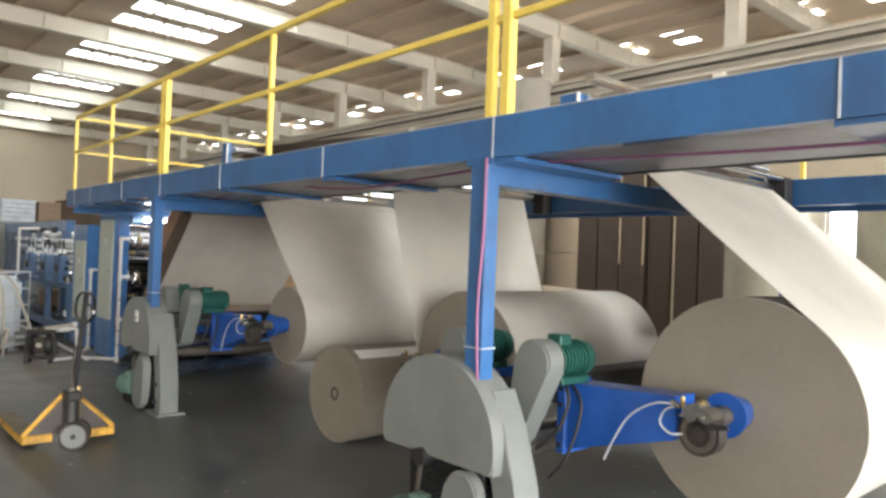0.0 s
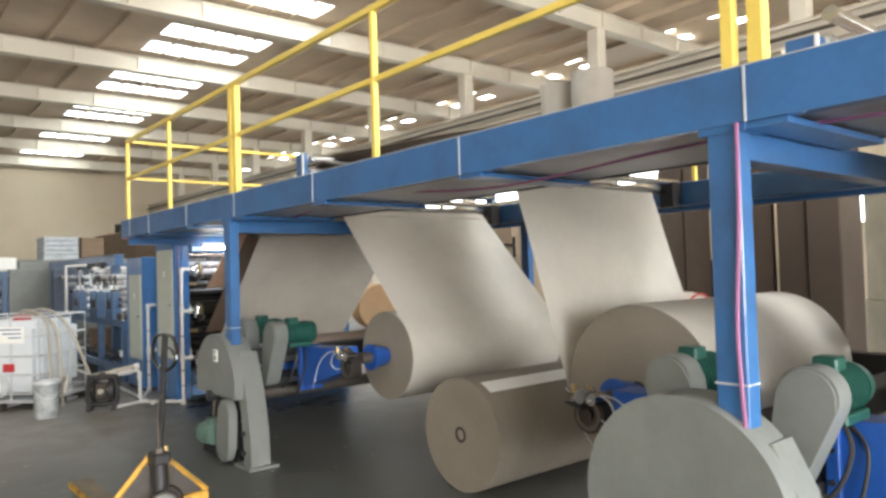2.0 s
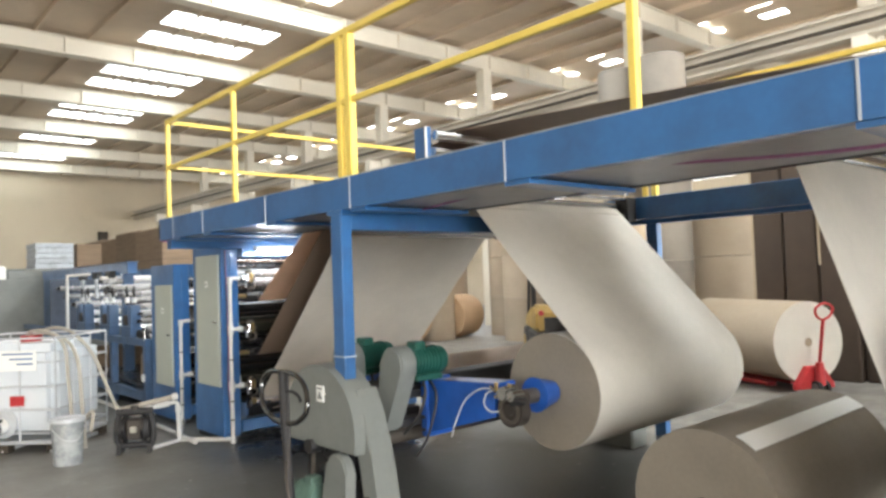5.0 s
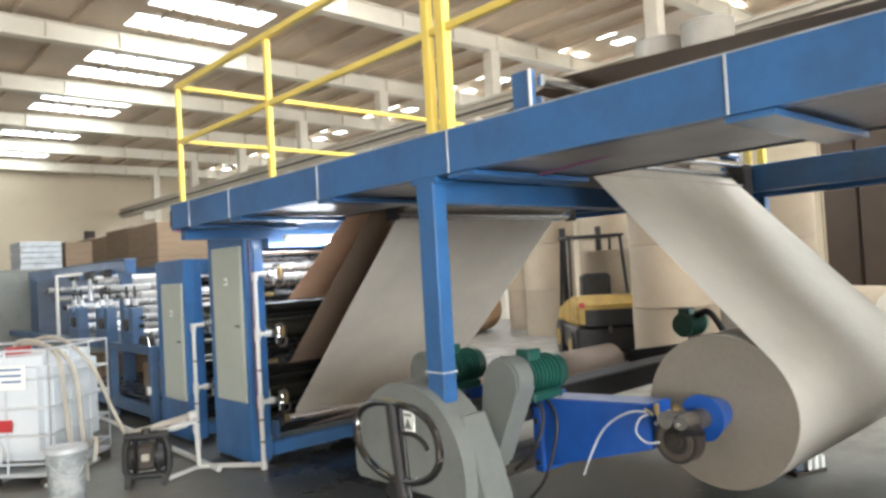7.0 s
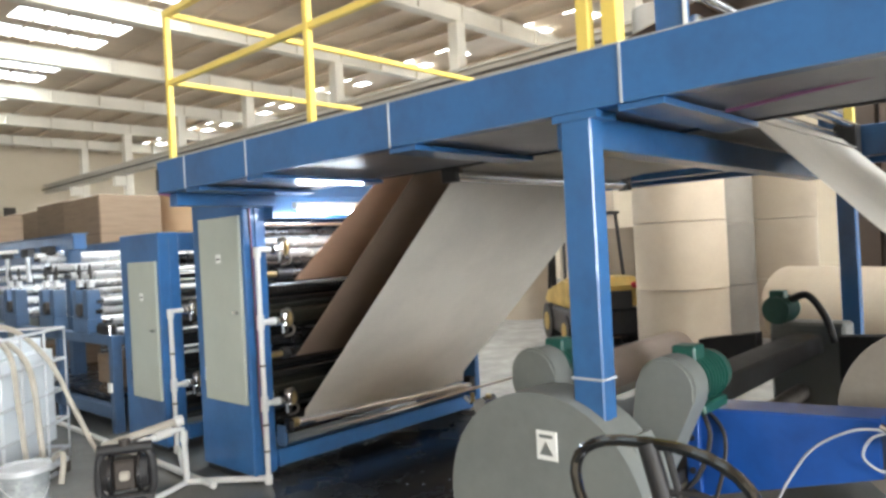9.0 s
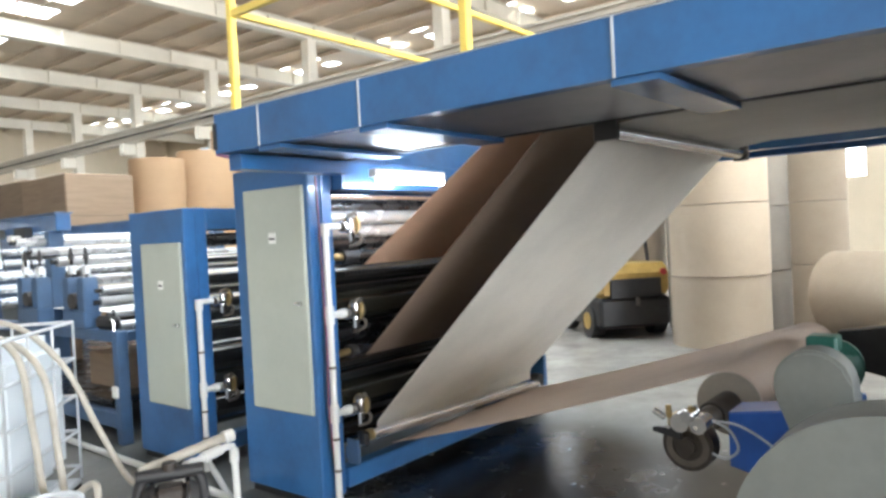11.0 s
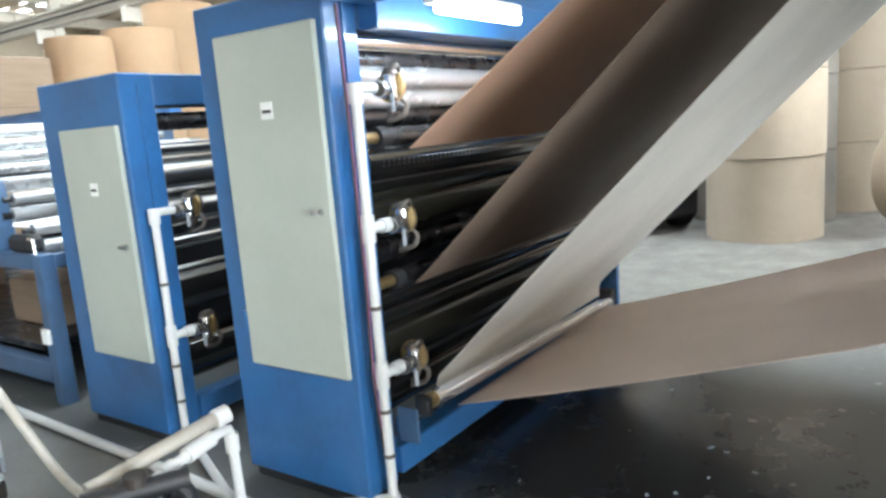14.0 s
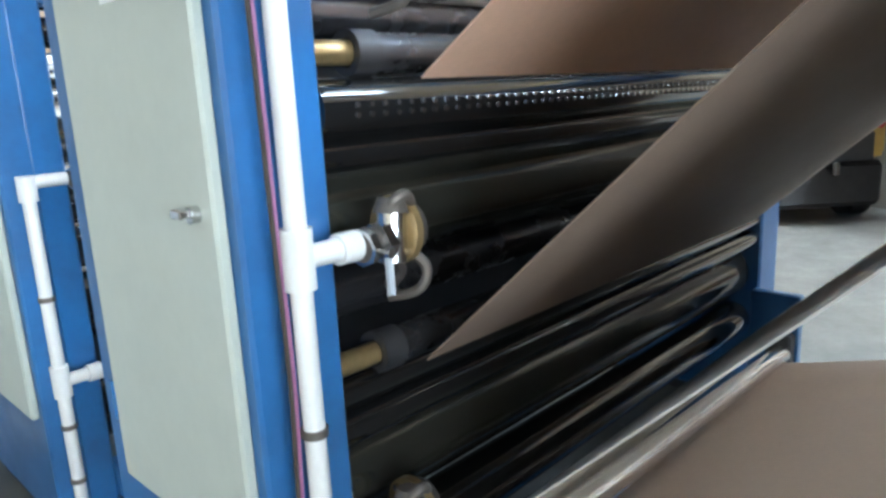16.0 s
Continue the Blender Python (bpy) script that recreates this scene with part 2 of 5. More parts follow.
def diffuser(name):
    m = bpy.data.materials.new(name)
    m.use_nodes = True
    t = m.node_tree
    t.nodes.remove(t.nodes["Principled BSDF"])
    tl = t.nodes.new("ShaderNodeBsdfTranslucent")
    tl.inputs["Color"].default_value = (0.85, 0.87, 0.86, 1)
    wave = t.nodes.new("ShaderNodeTexNoise")
    wave.inputs["Scale"].default_value = 1.2
    mr = t.nodes.new("ShaderNodeMapRange")
    mr.inputs["To Min"].default_value, mr.inputs["To Max"].default_value = 0.55, 1.0
    co = t.nodes.new("ShaderNodeNewGeometry")
    mx = t.nodes.new("ShaderNodeMix")
    mx.data_type = "RGBA"
    mx.inputs[6].default_value, mx.inputs[7].default_value = (0.2, 0.19, 0.165, 1), (0.5, 0.52, 0.52, 1)
    t.links.new(co.outputs["Position"], wave.inputs["Vector"])
    t.links.new(wave.outputs["Fac"], mr.inputs["Value"])
    t.links.new(mr.outputs["Result"], mx.inputs["Factor"])
    t.links.new(mx.outputs[2], tl.inputs["Color"])
    t.links.new(tl.outputs["BSDF"], t.nodes["Material Output"].inputs["Surface"])
    return m


M["skylight"] = diffuser("translucent_roof_sheet")
M["tube"] = emitter("fluorescent_tube", (0.85, 0.93, 1.0), 45)
M["outside"] = emitter("bright_outdoors", (0.95, 0.98, 1.0), 5.0)

# ---- mesh tools ----
BASE = {}


def thing(name, place, label, category, group="", kind=""):
    ob = new(name)
    ob.location = place
    ob.empty_display_size = 0.1
    BASE[ob.name] = Vector(place)
    return tagged(ob, label, category, group, kind)


def smooth(me, angle=35):
    me.shade_smooth()
    bm = bmesh.new()
    bm.from_mesh(me)
    for e in bm.edges:
        if len(e.link_faces) == 2 and e.calc_face_angle(0) > radians(angle):
            e.smooth = False
    bm.to_mesh(me)
    bm.free()


def part(name, bm, material, parent=None, label=""):
    """One bmesh in world metres becomes one mesh object under parent."""
    origin = BASE[parent.name] if parent else Vector((0, 0, 0))
    bmesh.ops.recalc_face_normals(bm, faces=bm.faces)
    bmesh.ops.translate(bm, vec=-origin, verts=bm.verts)
    me = bpy.data.meshes.new(name)
    bm.to_mesh(me)
    bm.free()
    smooth(me)
    me.materials.append(M[material])
    ob = new(name, me)
    if parent:
        ob.parent = parent
        BASE[ob.name] = origin
    else:
        BASE[ob.name] = Vector((0, 0, 0))
    if label:
        ob["label"] = label
    return ob


def box(x0, x1, y0, y1, z0, z1, bevel=0.006, bm=None):
    bm = bm or bmesh.new()
    m = Matrix.Translation(((x0 + x1) / 2, (y0 + y1) / 2, (z0 + z1) / 2)) @ Matrix.Diagonal((abs(x1 - x0), abs(y1 - y0), abs(z1 - z0), 1))
    r = bmesh.ops.create_cube(bm, size=1, matrix=m)
    if bevel:
        edges = list({e for v in r["verts"] for e in v.link_edges})
        bmesh.ops.bevel(bm, geom=edges, offset=min(bevel, 0.4 * min(abs(x1 - x0), abs(y1 - y0), abs(z1 - z0))), segments=1, affect="EDGES")
    return bm


def cyl(a, b, r, seg=24, r2=None, bm=None, hole=0.0):
    """A cylinder or cone from a to b; with a hole it is a ring."""
    bm = bm or bmesh.new()
    a, b = Vector(a), Vector(b)
    r2 = r if r2 is None else r2
    q = (b - a).to_track_quat("Z", "Y")
    rings = []
    spec = [(a, r), (b, r2)]
    if hole:
        spec = [(a, r), (b, r2), (b, hole), (a, hole)]
    for p, rad in spec:
        rings.append([bm.verts.new(p + q @ Vector((rad * math.cos(2 * math.pi * k / seg), rad * math.sin(2 * math.pi * k / seg), 0))) for k in range(seg)])
    n = len(rings)
    for i in range(n if hole else n - 1):
        u, v = rings[i], rings[(i + 1) % n]
        for k in range(seg):
            bm.faces.new((u[k], u[(k + 1) % seg], v[(k + 1) % seg], v[k]))
    if not hole:
        bm.faces.new(rings[0][::-1])
        bm.faces.new(rings[1])
    return bm


def tube(points, r, seg=10, bm=None):
    """A round pipe through the points, with mitred bends."""
    bm = bm or bmesh.new()
    pts = [Vector(p) for p in points]
    rings = []
    side = None
    for i, p in enumerate(pts):
        d = ((pts[min(i + 1, len(pts) - 1)] - p).normalized() + (p - pts[max(i - 1, 0)]).normalized()).normalized()
        if side is None:
            side = d.orthogonal().normalized()
        side = (side - d * side.dot(d)).normalized()
        other = d.cross(side)
        rings.append([bm.verts.new(p + side * (r * math.cos(2 * math.pi * k / seg)) + other * (r * math.sin(2 * math.pi * k / seg))) for k in range(seg)])
    for u, v in zip(rings, rings[1:]):
        for k in range(seg):
            bm.faces.new((u[k], u[(k + 1) % seg], v[(k + 1) % seg], v[k]))
    bm.faces.new(rings[0][::-1])
    bm.faces.new(rings[-1])
    return bm


def curve_pts(points, n=8):
    """A smooth line through the points."""
    pts = [Vector(p) for p in points]
    out = []
    for i in range(len(pts) - 1):
        p0, p1, p2, p3 = pts[max(i - 1, 0)], pts[i], pts[i + 1], pts[min(i + 2, len(pts) - 1)]
        for k in range(n):
            t = k / n
            out.append(0.5 * ((2 * p1) + (p2 - p0) * t + (2 * p0 - 5 * p1 + 4 * p2 - p3) * t * t + (3 * p1 - p0 - 3 * p2 + p3) * t ** 3))
    return out + [pts[-1]]


def prism(profile, x0, x1, bm=None, bevel=0.0):
    """A closed (y, z) outline carried along x."""
    bm = bm or bmesh.new()
    a = [bm.verts.new((x0, y, z)) for y, z in profile]
    b = [bm.verts.new((x1, y, z)) for y, z in profile]
    n = len(profile)
    fs = [bm.faces.new(a), bm.faces.new(b[::-1])]
    for k in range(n):
        fs.append(bm.faces.new((a[k], b[k], b[(k + 1) % n], a[(k + 1) % n])))
    if bevel:
        edges = [e for f in fs[:2] for e in f.edges]
        bmesh.ops.bevel(bm, geom=edges, offset=bevel, segments=2, affect="EDGES")
    return bm


def sheet(path, x0, x1, thick=0.004, bm=None):
    """A paper sheet: a (y, z) line carried along x, with a little thickness."""
    ps = [Vector((0, y, z)) for y, z in path]
    up, down = [], []
    for i, p in enumerate(ps):
        d = (ps[min(i + 1, len(ps) - 1)] - ps[max(i - 1, 0)]).normalized()
        n = Vector((0, -d.z, d.y)) * (thick / 2)
        up.append((p.y + n.y, p.z + n.z))
        down.append((p.y - n.y, p.z - n.z))
    return prism(up + down[::-1], x0, x1, bm)


def arc(cy, cz, r, a0, a1, n=20):
    return [(cy + r * math.cos(radians(a0 + (a1 - a0) * k / n)), cz + r * math.sin(radians(a0 + (a1 - a0) * k / n))) for k in range(n + 1)]


def moved(bm, m):
    bmesh.ops.transform(bm, matrix=m, verts=bm.verts)
    return bm

# ---- the hall ----
X0, X1, Y0, Y1 = -16.0, 26.0, -14.0, 54.0

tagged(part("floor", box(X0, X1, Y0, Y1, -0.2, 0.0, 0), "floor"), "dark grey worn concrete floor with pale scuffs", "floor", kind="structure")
# the last row is out of view, added as an opening for fill light
BANDS = [(5.03, 8.38), (18.3, 18.8), (19.5, 20.0), (-10.8, -7.2)]
BEAMS = [1.3 + 6.0 * k for k in range(-4, 9)]
STRIPS = (2.5, 4.45)
SHORT = (18.3, 18.8), (19.5, 20.0)
OFFS = {BANDS[0]: STRIPS, BANDS[1]: (3.75, 5.8), BANDS[2]: (3.75, 5.8), BANDS[3]: STRIPS}


def roof():
    bm = bmesh.new()
    xs = sorted([X0, X1] + [v for b in BANDS for v in b])
    for a, b in zip(xs, xs[1:]):
        if (a, b) in BANDS:
            # between the translucent strips
            y = Y0
            for yb in BEAMS:
                for s in [yb + q for q in OFFS[(a, b)]]:
                    if s < Y1 - 1.5:
                        box(a, b, y, s, ROOF, ROOF + 0.06, 0, bm)
                        y = s + (0.8 if (a, b) in SHORT else 1.2)
            box(a, b, y, Y1, ROOF, ROOF + 0.06, 0, bm)
        else:
            box(a, b, Y0, Y1, ROOF, ROOF + 0.06, 0, bm)
    return bm


def purlins():
    bm = bmesh.new()
    x = X0 + 0.8
    while x < X1:
        if not any(a - 0.1 < x < b + 0.1 for a, b in BANDS):
            box(x, x + 0.09, Y0, Y1, ROOF - 0.16, ROOF, 0, bm)
        x += 1.45
    # thin glazing bars under the wide row of roof sheets
    for k in range(1, 5):
        bx = BANDS[0][0] + 0.67 * k
        box(bx - 0.03, bx + 0.03, Y0, Y1, ROOF - 0.05, ROOF - 0.001, 0, bm)
    return bm


tagged(part("ceiling", roof(), "roof"), "tan profiled sheet roof with rows of skylights", "ceiling", kind="structure")
tagged(part("trim", purlins(), "roof"), "tan steel purlins under the roof", "purlins", kind="structure")
n = 0
for x0, x1 in BANDS:
    for yb in BEAMS:
        for q in OFFS[(x0, x1)]:
            if Y0 < yb + q < Y1 - 1.5:
                n += 1
                pane = part("window_%d" % n, box(x0, x1, yb + q, yb + q + (0.8 if (x0, x1) in SHORT else 1.2), ROOF + 0.02, ROOF + 0.03, 0), "skylight")
                pane.visible_shadow = False
                tagged(pane, "translucent white skylight sheet in the roof", "skylight", "roof skylights", "structure")
BZ = ROOF - 0.72
stiff = None
for yb in BEAMS:
    g = thing("roof_beam", (5, yb, BZ), "cream painted roof girder with vertical stiffeners", "roof beam", "roof beams")
    part("lower_flange", box(X0, X1, yb - 0.2, yb + 0.2, BZ, BZ + 0.06, 0.01), "beam", g)
    part("upper_flange", box(X0, X1, yb - 0.16, yb + 0.16, ROOF - 0.2, ROOF - 0.165, 0), "beam", g)
    part("web_plate", box(X0, X1, yb - 0.08, yb + 0.08, BZ + 0.06, ROOF - 0.2, 0), "beam", g)
    for k in range(20):
        if stiff is None:
            st = part("stiffener", box(4.98, 5.03, yb - 0.18, yb + 0.18, BZ + 0.06, ROOF - 0.2, 0), "beam", g)
            stiff = st.data
        else:
            st = new("stiffener", stiff)
            st.parent = g
        st.location = (X0 + 1 + 2.0 * k - 5, 0, 0)
LB = 14.2
g = thing("long_girder", (LB, 15, 6.6), "cream painted girder running along the hall", "girder")
part("lower_flange", box(LB - 0.2, LB + 0.2, Y0, Y1, 6.5, 6.58, 0), "girder", g)
part("web_plate", box(LB - 0.06, LB + 0.06, Y0, Y1, 6.58, 7.0, 0), "girder", g)
part("upper_flange", box(LB - 0.2, LB + 0.2, Y0, Y1, 7.0, 7.08, 0), "girder", g)
part("pipe", tube([(LB - 0.26, Y0 + 0.1, 6.75), (LB - 0.26, Y1 - 0.1, 6.75)], 0.05, 8), "core", g, "dark pipe along the girder")
for yb in BEAMS:
    c = thing("column", (LB + 0.6, yb, 0), "cream painted hall column", "column", "hall columns")
    part("shaft", box(LB + 0.4, LB + 0.8, yb - 0.2, yb + 0.2, 0, BZ - 0.002, 0.02), "beam", c)
    part("corbel", prism([(yb - 0.15, 6.0), (yb + 0.15, 6.0), (yb + 0.15, 6.5), (yb - 0.15, 6.5)], LB - 0.2, LB + 0.4), "beam", c)


def wall(name, x0, x1, y0, y1, holes, label):
    """A wall with rectangular openings (u0, u1, z0, z1) along its length."""
    bm = bmesh.new()
    along_x = abs(x1 - x0) > abs(y1 - y0)
    u = x0 if along_x else y0
    end = x1 if along_x else y1

    def piece(a, b, z0, z1):
        if b - a < 1e-4 or z1 - z0 < 1e-4:
            return
        if along_x:
            box(a, b, y0, y1, z0, z1, 0, bm)
        else:
            box(x0, x1, a, b, z0, z1, 0, bm)
    for a, b, z0, z1 in sorted(holes):
        piece(u, a, 0, ROOF)
        piece(a, b, 0, z0)
        piece(a, b, z1, ROOF)
        u = b
    piece(u, end, 0, ROOF)
    return tagged(part(name, bm, "wall"), label, "wall", kind="structure")


wall("wall_north", X0, X1, Y1, Y1 + 0.25, [], "cream painted end wall of the hall")
wall("wall_south", X0, X1, Y0 - 0.25, Y0, [(-13.5, 12.5, 0, 6.2)], "cream end wall with wide loading openings")
wall("wall_west", X0 - 0.25, X0, Y0, Y1, [(6, 16, 4.5, 7.5)], "cream side wall with high windows")
wall("wall_east", X1, X1 + 0.25, Y0, Y1, [(-10, -4, 0.0, 5.0), (3.0, 9.0, 0.0, 5.0), (9.9, 11.3, 3.0, 4.1), (16, 50, 5.5, 8.5)], "cream side wall with a wide open doorway")
tagged(part("ground", box(-400, 400, -400, 400, -0.5, -0.21, 0), "floor"), "grey yard around the hall", "ground", kind="structure")

tagged(part("backdrop", box(48, 48.1, -40, 80, -0.2, 25, 0), "outside"), "bright hazy daylight outside the hall", "backdrop", kind="structure")

# ---- the bridge over the roll stands ----
bridge = thing("bridge_platform", (0.2, 3, 0), "blue steel bridge platform above the roll stands", "platform")
NX, ZB, ZT = 0.13, 2.2, 2.41
JOINTS = [9.113, 8.387, 7.17, 5.985, 4.573, 2.931, 1.298, -0.35, -2.0, -3.6]
YE = 9.5
SWAP = Matrix(((0, 1, 0, 0), (1, 0, 0, 0), (0, 0, 1, 0), (0, 0, 0, 1)))
chan = [(NX, ZB), (NX + 0.07, ZB), (NX + 0.07, ZB + 0.01), (NX + 0.008, ZB + 0.01), (NX + 0.008, ZT - 0.01), (NX + 0.07, ZT - 0.01), (NX + 0.07, ZT), (NX, ZT)]
part("near_beam", moved(prism(chan, -6, YE), SWAP), "blue", bridge)
# thin pale strip paints the highlight along the beam's upper edge
part("top_edge", box(NX - 0.003, NX + 0.02, -6, YE, ZT + 0.0005, ZT + 0.005, 0), "seam", bridge, "pale strip painting the highlight on the top edge")
part("end_beam", box(NX + 0.01, 4.1, YE - 0.012, YE, ZB, ZT, 0.003), "blue", bridge)
part("far_beam", box(3.35, 3.45, -6, YE - 0.014, ZB, ZT, 0.004), "blue", bridge)
part("far_beam", box(4.0, 4.1, -6, YE - 0.014, ZB, ZT, 0.004), "blue", bridge)
part("walkway_deck", box(NX + 0.072, 1.06, -6, YE - 0.014, ZT - 0.05, ZT - 0.012, 0), "blue", bridge, "blue sheet steel walkway deck")
part("soffit", box(NX + 0.072, 1.058, -6, YE - 0.014, ZB + 0.012, ZB + 0.02, 0), "soffit", bridge, "dull galvanised soffit sheet")
part("inner_beam", box(1.062, 1.10, -6, YE - 0.014, ZB + 0.005, ZT, 0.003), "black", bridge, "dark inner edge beam")
part("walkway_deck", box(3.452, 3.998, -6, YE - 0.014, ZT - 0.05, ZT - 0.012, 0), "blue", bridge)
for y in JOINTS:
    part("joint_cover", box(NX - 0.006, NX - 0.001, y - 0.0045, y + 0.0045, ZB, ZT, 0), "seam", bridge, "pale seam strip")
    part("cross_bracket", prism([(y - 0.15, ZB - 0.025), (y + 0.02, ZB - 0.025), (y + 0.02, ZB - 0.001), (y - 0.15, ZB - 0.001)], NX + 0.012, 1.06), "blue", bridge)
for y in (6.22, 1.41):
    part("cross_beam", box(NX + 0.03, 3.34, y - 0.06, y + 0.06, ZB - 0.13, ZB - 0.001, 0.004), "blue", bridge)
part("end_plate", box(NX + 0.075, 0.998, 9.38, 9.49, ZB - 0.09, ZB - 0.002, 0.004), "blue", bridge, "blue end beam")
part("cross_beam", box(1.002, 4.0, 9.44, 9.54, ZB - 0.18, ZB - 0.001, 0.004), "blue", bridge)
part("cable_tray", tube(curve_pts([(0.5, -5, 2.32), (0.5, -1, 2.17), (0.4, 1.4, 2.2), (0.5, 3, 2.16), (0.5, 4.4, 2.25), (0.6, 5.8, 2.19)]), 0.008, 6), "pink", bridge, "pink sagging cable")
part("cable", tube(curve_pts([(0.12, 1.33, 2.2), (0.126, 1.34, 1.8), (0.122, 1.36, 1.4), (0.127, 1.34, 0.95)]), 0.0085, 6), "pink", bridge, "pink cable down a post")
part("cable", tube(curve_pts([(0.14, 9.506, 2.2), (0.3, 9.508, 2.185), (0.6, 9.508, 2.19), (0.82, 9.51, 2.205)]), 0.01, 6), "pink", bridge, "pink cable round the end")
for y in (6.121, 1.335, -3.4):
    for x in (0.14, 4.0):
        p = part("post", box(x, x + 0.09, y, y + 0.13, 0.85 if x < 1 and y > 0 else 0, ZB - 0.001, 0.006), "blue", bridge)
        if x < 1:
            part("weld_ring", box(x - 0.004, x + 0.094, y - 0.004, y + 0.134, 1.206, 1.214, 0), "seam", p, "pale weld seam")
            part("head_plate", box(x - 0.006, x + 0.14, y - 0.03, y + 0.16, ZB - 0.03, ZB - 0.001, 0), "blue", p)
part("lift_ring", box(NX - 0.004, NX + 0.03, YE - 0.02, YE + 0.012, ZB + 0.02, ZB + 0.16, 0), "black", bridge)


def railing(x, ys, doubles, top, name_label):
    r = thing("handrail", (x, ys[0], ZT), name_label, "railing", "yellow handrails")
    for y in ys:
        part("rail_post", box(x - 0.02, x + 0.02, y - 0.02, y + 0.02, ZT, top, 0.004), "yellow", r)
    for y in doubles:
        part("rail_post", box(x - 0.028, x + 0.028, y - 0.095, y - 0.03, ZT, top + (0.75 if y == 1.33 else 0.0), 0.005), "yellow", r)
        part("rail_post", box(x - 0.022, x + 0.022, y + 0.025, y + 0.08, ZT, top + (0.75 if y == 1.33 else 0.0), 0.005), "yellow", r)
    lo, hi = min(ys + doubles), max(ys + doubles)
    part("top_rail", box(x - 0.022, x + 0.022, lo - 0.02, hi + 0.02, top, top + 0.045, 0.004), "yellow", r)
    part("mid_rail", box(x - 0.016, x + 0.016, lo, hi, (ZT + top) / 2 + 0.02, (ZT + top) / 2 + 0.06, 0.004), "yellow", r)
    return r


r1 = railing(0.19, [9.376, 7.825, 3.83, -0.9, -3.4], [6.10, 1.33], 3.39, "yellow painted steel handrail along the bridge platform")
part("top_rail", box(0.215, 4.0, 9.355, 9.397, 3.392, 3.432, 0.004), "yellow", r1)
part("mid_rail", box(0.212, 4.0, 9.36, 9.392, 2.93, 2.965, 0.004), "yellow", r1)
railing(4.03, [9.376, 7.825, 3.83, 1.3, -0.9, -3.4], [6.2], 3.475, "yellow painted steel handrail on the far side of the bridge")
WX0, WX1 = 1.2, 3.1

# roller heads standing on the bridge
for y, z in ((6.10, 2.84), (1.38, 2.68)):
    h = thing("web_guide", (2, y, ZT), "blue roller bracket with steel guide rollers on the bridge", "roller head", "roller heads")
    for x in (0.86, 3.36):
        part("side_plate", box(x, x + 0.05, y - 0.05, y + 0.09, ZT, z, 0.004), "blue", h)
        part("side_edge", box(x - 0.012, x - 0.001, y - 0.06, y - 0.045, ZT, z, 0), "label", h)
    for dz in (0.1, 0.24, 0.36):
        part("guide_roller", cyl((0.91, y - 0.02 - dz * 0.2, ZT + dz), (3.36, y - 0.02 - dz * 0.2, ZT + dz), 0.035, 16), "steel", h)


# ---- paper ----
def paper_roll(name, cy, cz, r, label, x0=WX0, x1=WX1, group="mounted paper rolls"):
    g = thing(name, ((x0 + x1) / 2, cy, cz - r), label, "paper roll", group)
    part("wound_paper", cyl((x0 + 0.004, cy, cz), (x1 - 0.004, cy, cz), r, 72), "paper", g)
    for x, s in ((x0, 1), (x1, -1)):
        part("roll_end", cyl((x, cy, cz), (x + s * 0.0035, cy, cz), r - 0.001, 72, hole=0.06), "paper_end", g, "grey-brown wound paper end")
        part("core", cyl((x - s * 0.003, cy, cz), (x + s * 0.003, cy, cz), 0.06, 24, hole=0.04), "core", g)
    return g


R1A, R1B, R2A = (0.46, 0.93, 0.60), (2.62, 0.90, 0.53), (5.23, 0.93, 0.39)
R2B = (7.2, 0.83, 0.15)
paper_roll("mounted_roll", *R1A, "large pale grey paper roll held between blue arms")
paper_roll("mounted_roll", *R1B, "pale grey paper roll held between arms, half unwound", x0=1.25)
paper_roll("mounted_roll", *R2A, "small pale grey paper roll with its web rising from it")
paper_roll("mounted_roll", *R2B, "nearly spent small paper roll on a blue arm", x0=1.3)
fr = paper_roll("floor_roll", 4.10, 0.427, 0.427, "grey-brown wrapped paper roll lying on the floor", x0=1.075, x1=2.72, group="")
for ch in fr.children:
    if ch.name.startswith("wound_paper"):
        ch.data.materials[0] = M["paper_end"]
part("loose_end", sheet(arc(4.10, 0.427, 0.431, 128, 112, 6), 1.15, 2.70), "label", fr, "pale loose paper edge along the top")


def tangent(y, z, cy, cz, r, side):
    """Where a line from (y, z) touches the circle, on its -y side (-1) or +y side (+1)."""
    dy, dz = cy - y, cz - z
    d = math.hypot(dy, dz)
    a0, b = math.atan2(dz, dy), math.asin(r / d)
    best = []
    for s in (1, -1):
        a = a0 + s * b
        k = math.sqrt(d * d - r * r)
        best.append((y + k * math.cos(a), z + k * math.sin(a)))
    return min(best) if side < 0 else max(best)


def rising_web(name, top, roll, side, label, x0=WX0, x1=WX1):
    cy, cz, r = roll
    ty, tz = tangent(top[0], top[1], cy, cz, r + 0.004, side)
    a = math.degrees(math.atan2(tz - cz, ty - cy))
    wrap = arc(cy, cz, r + 0.004, a, a - 60 if side > 0 else a + 60, 14)
    pts = [(top[0] + 0.0, top[1])]
    for k in range(1, 12):
        f = k / 12
        sag = -0.006 * math.sin(math.pi * f)
        pts.append((top[0] + (ty - top[0]) * f, top[1] + (tz - top[1]) * f + sag * 0.6))
    g = tagged(part(name, sheet(pts + wrap, x0, x1), "paper"), label, "paper web", "rising paper webs")
    return g


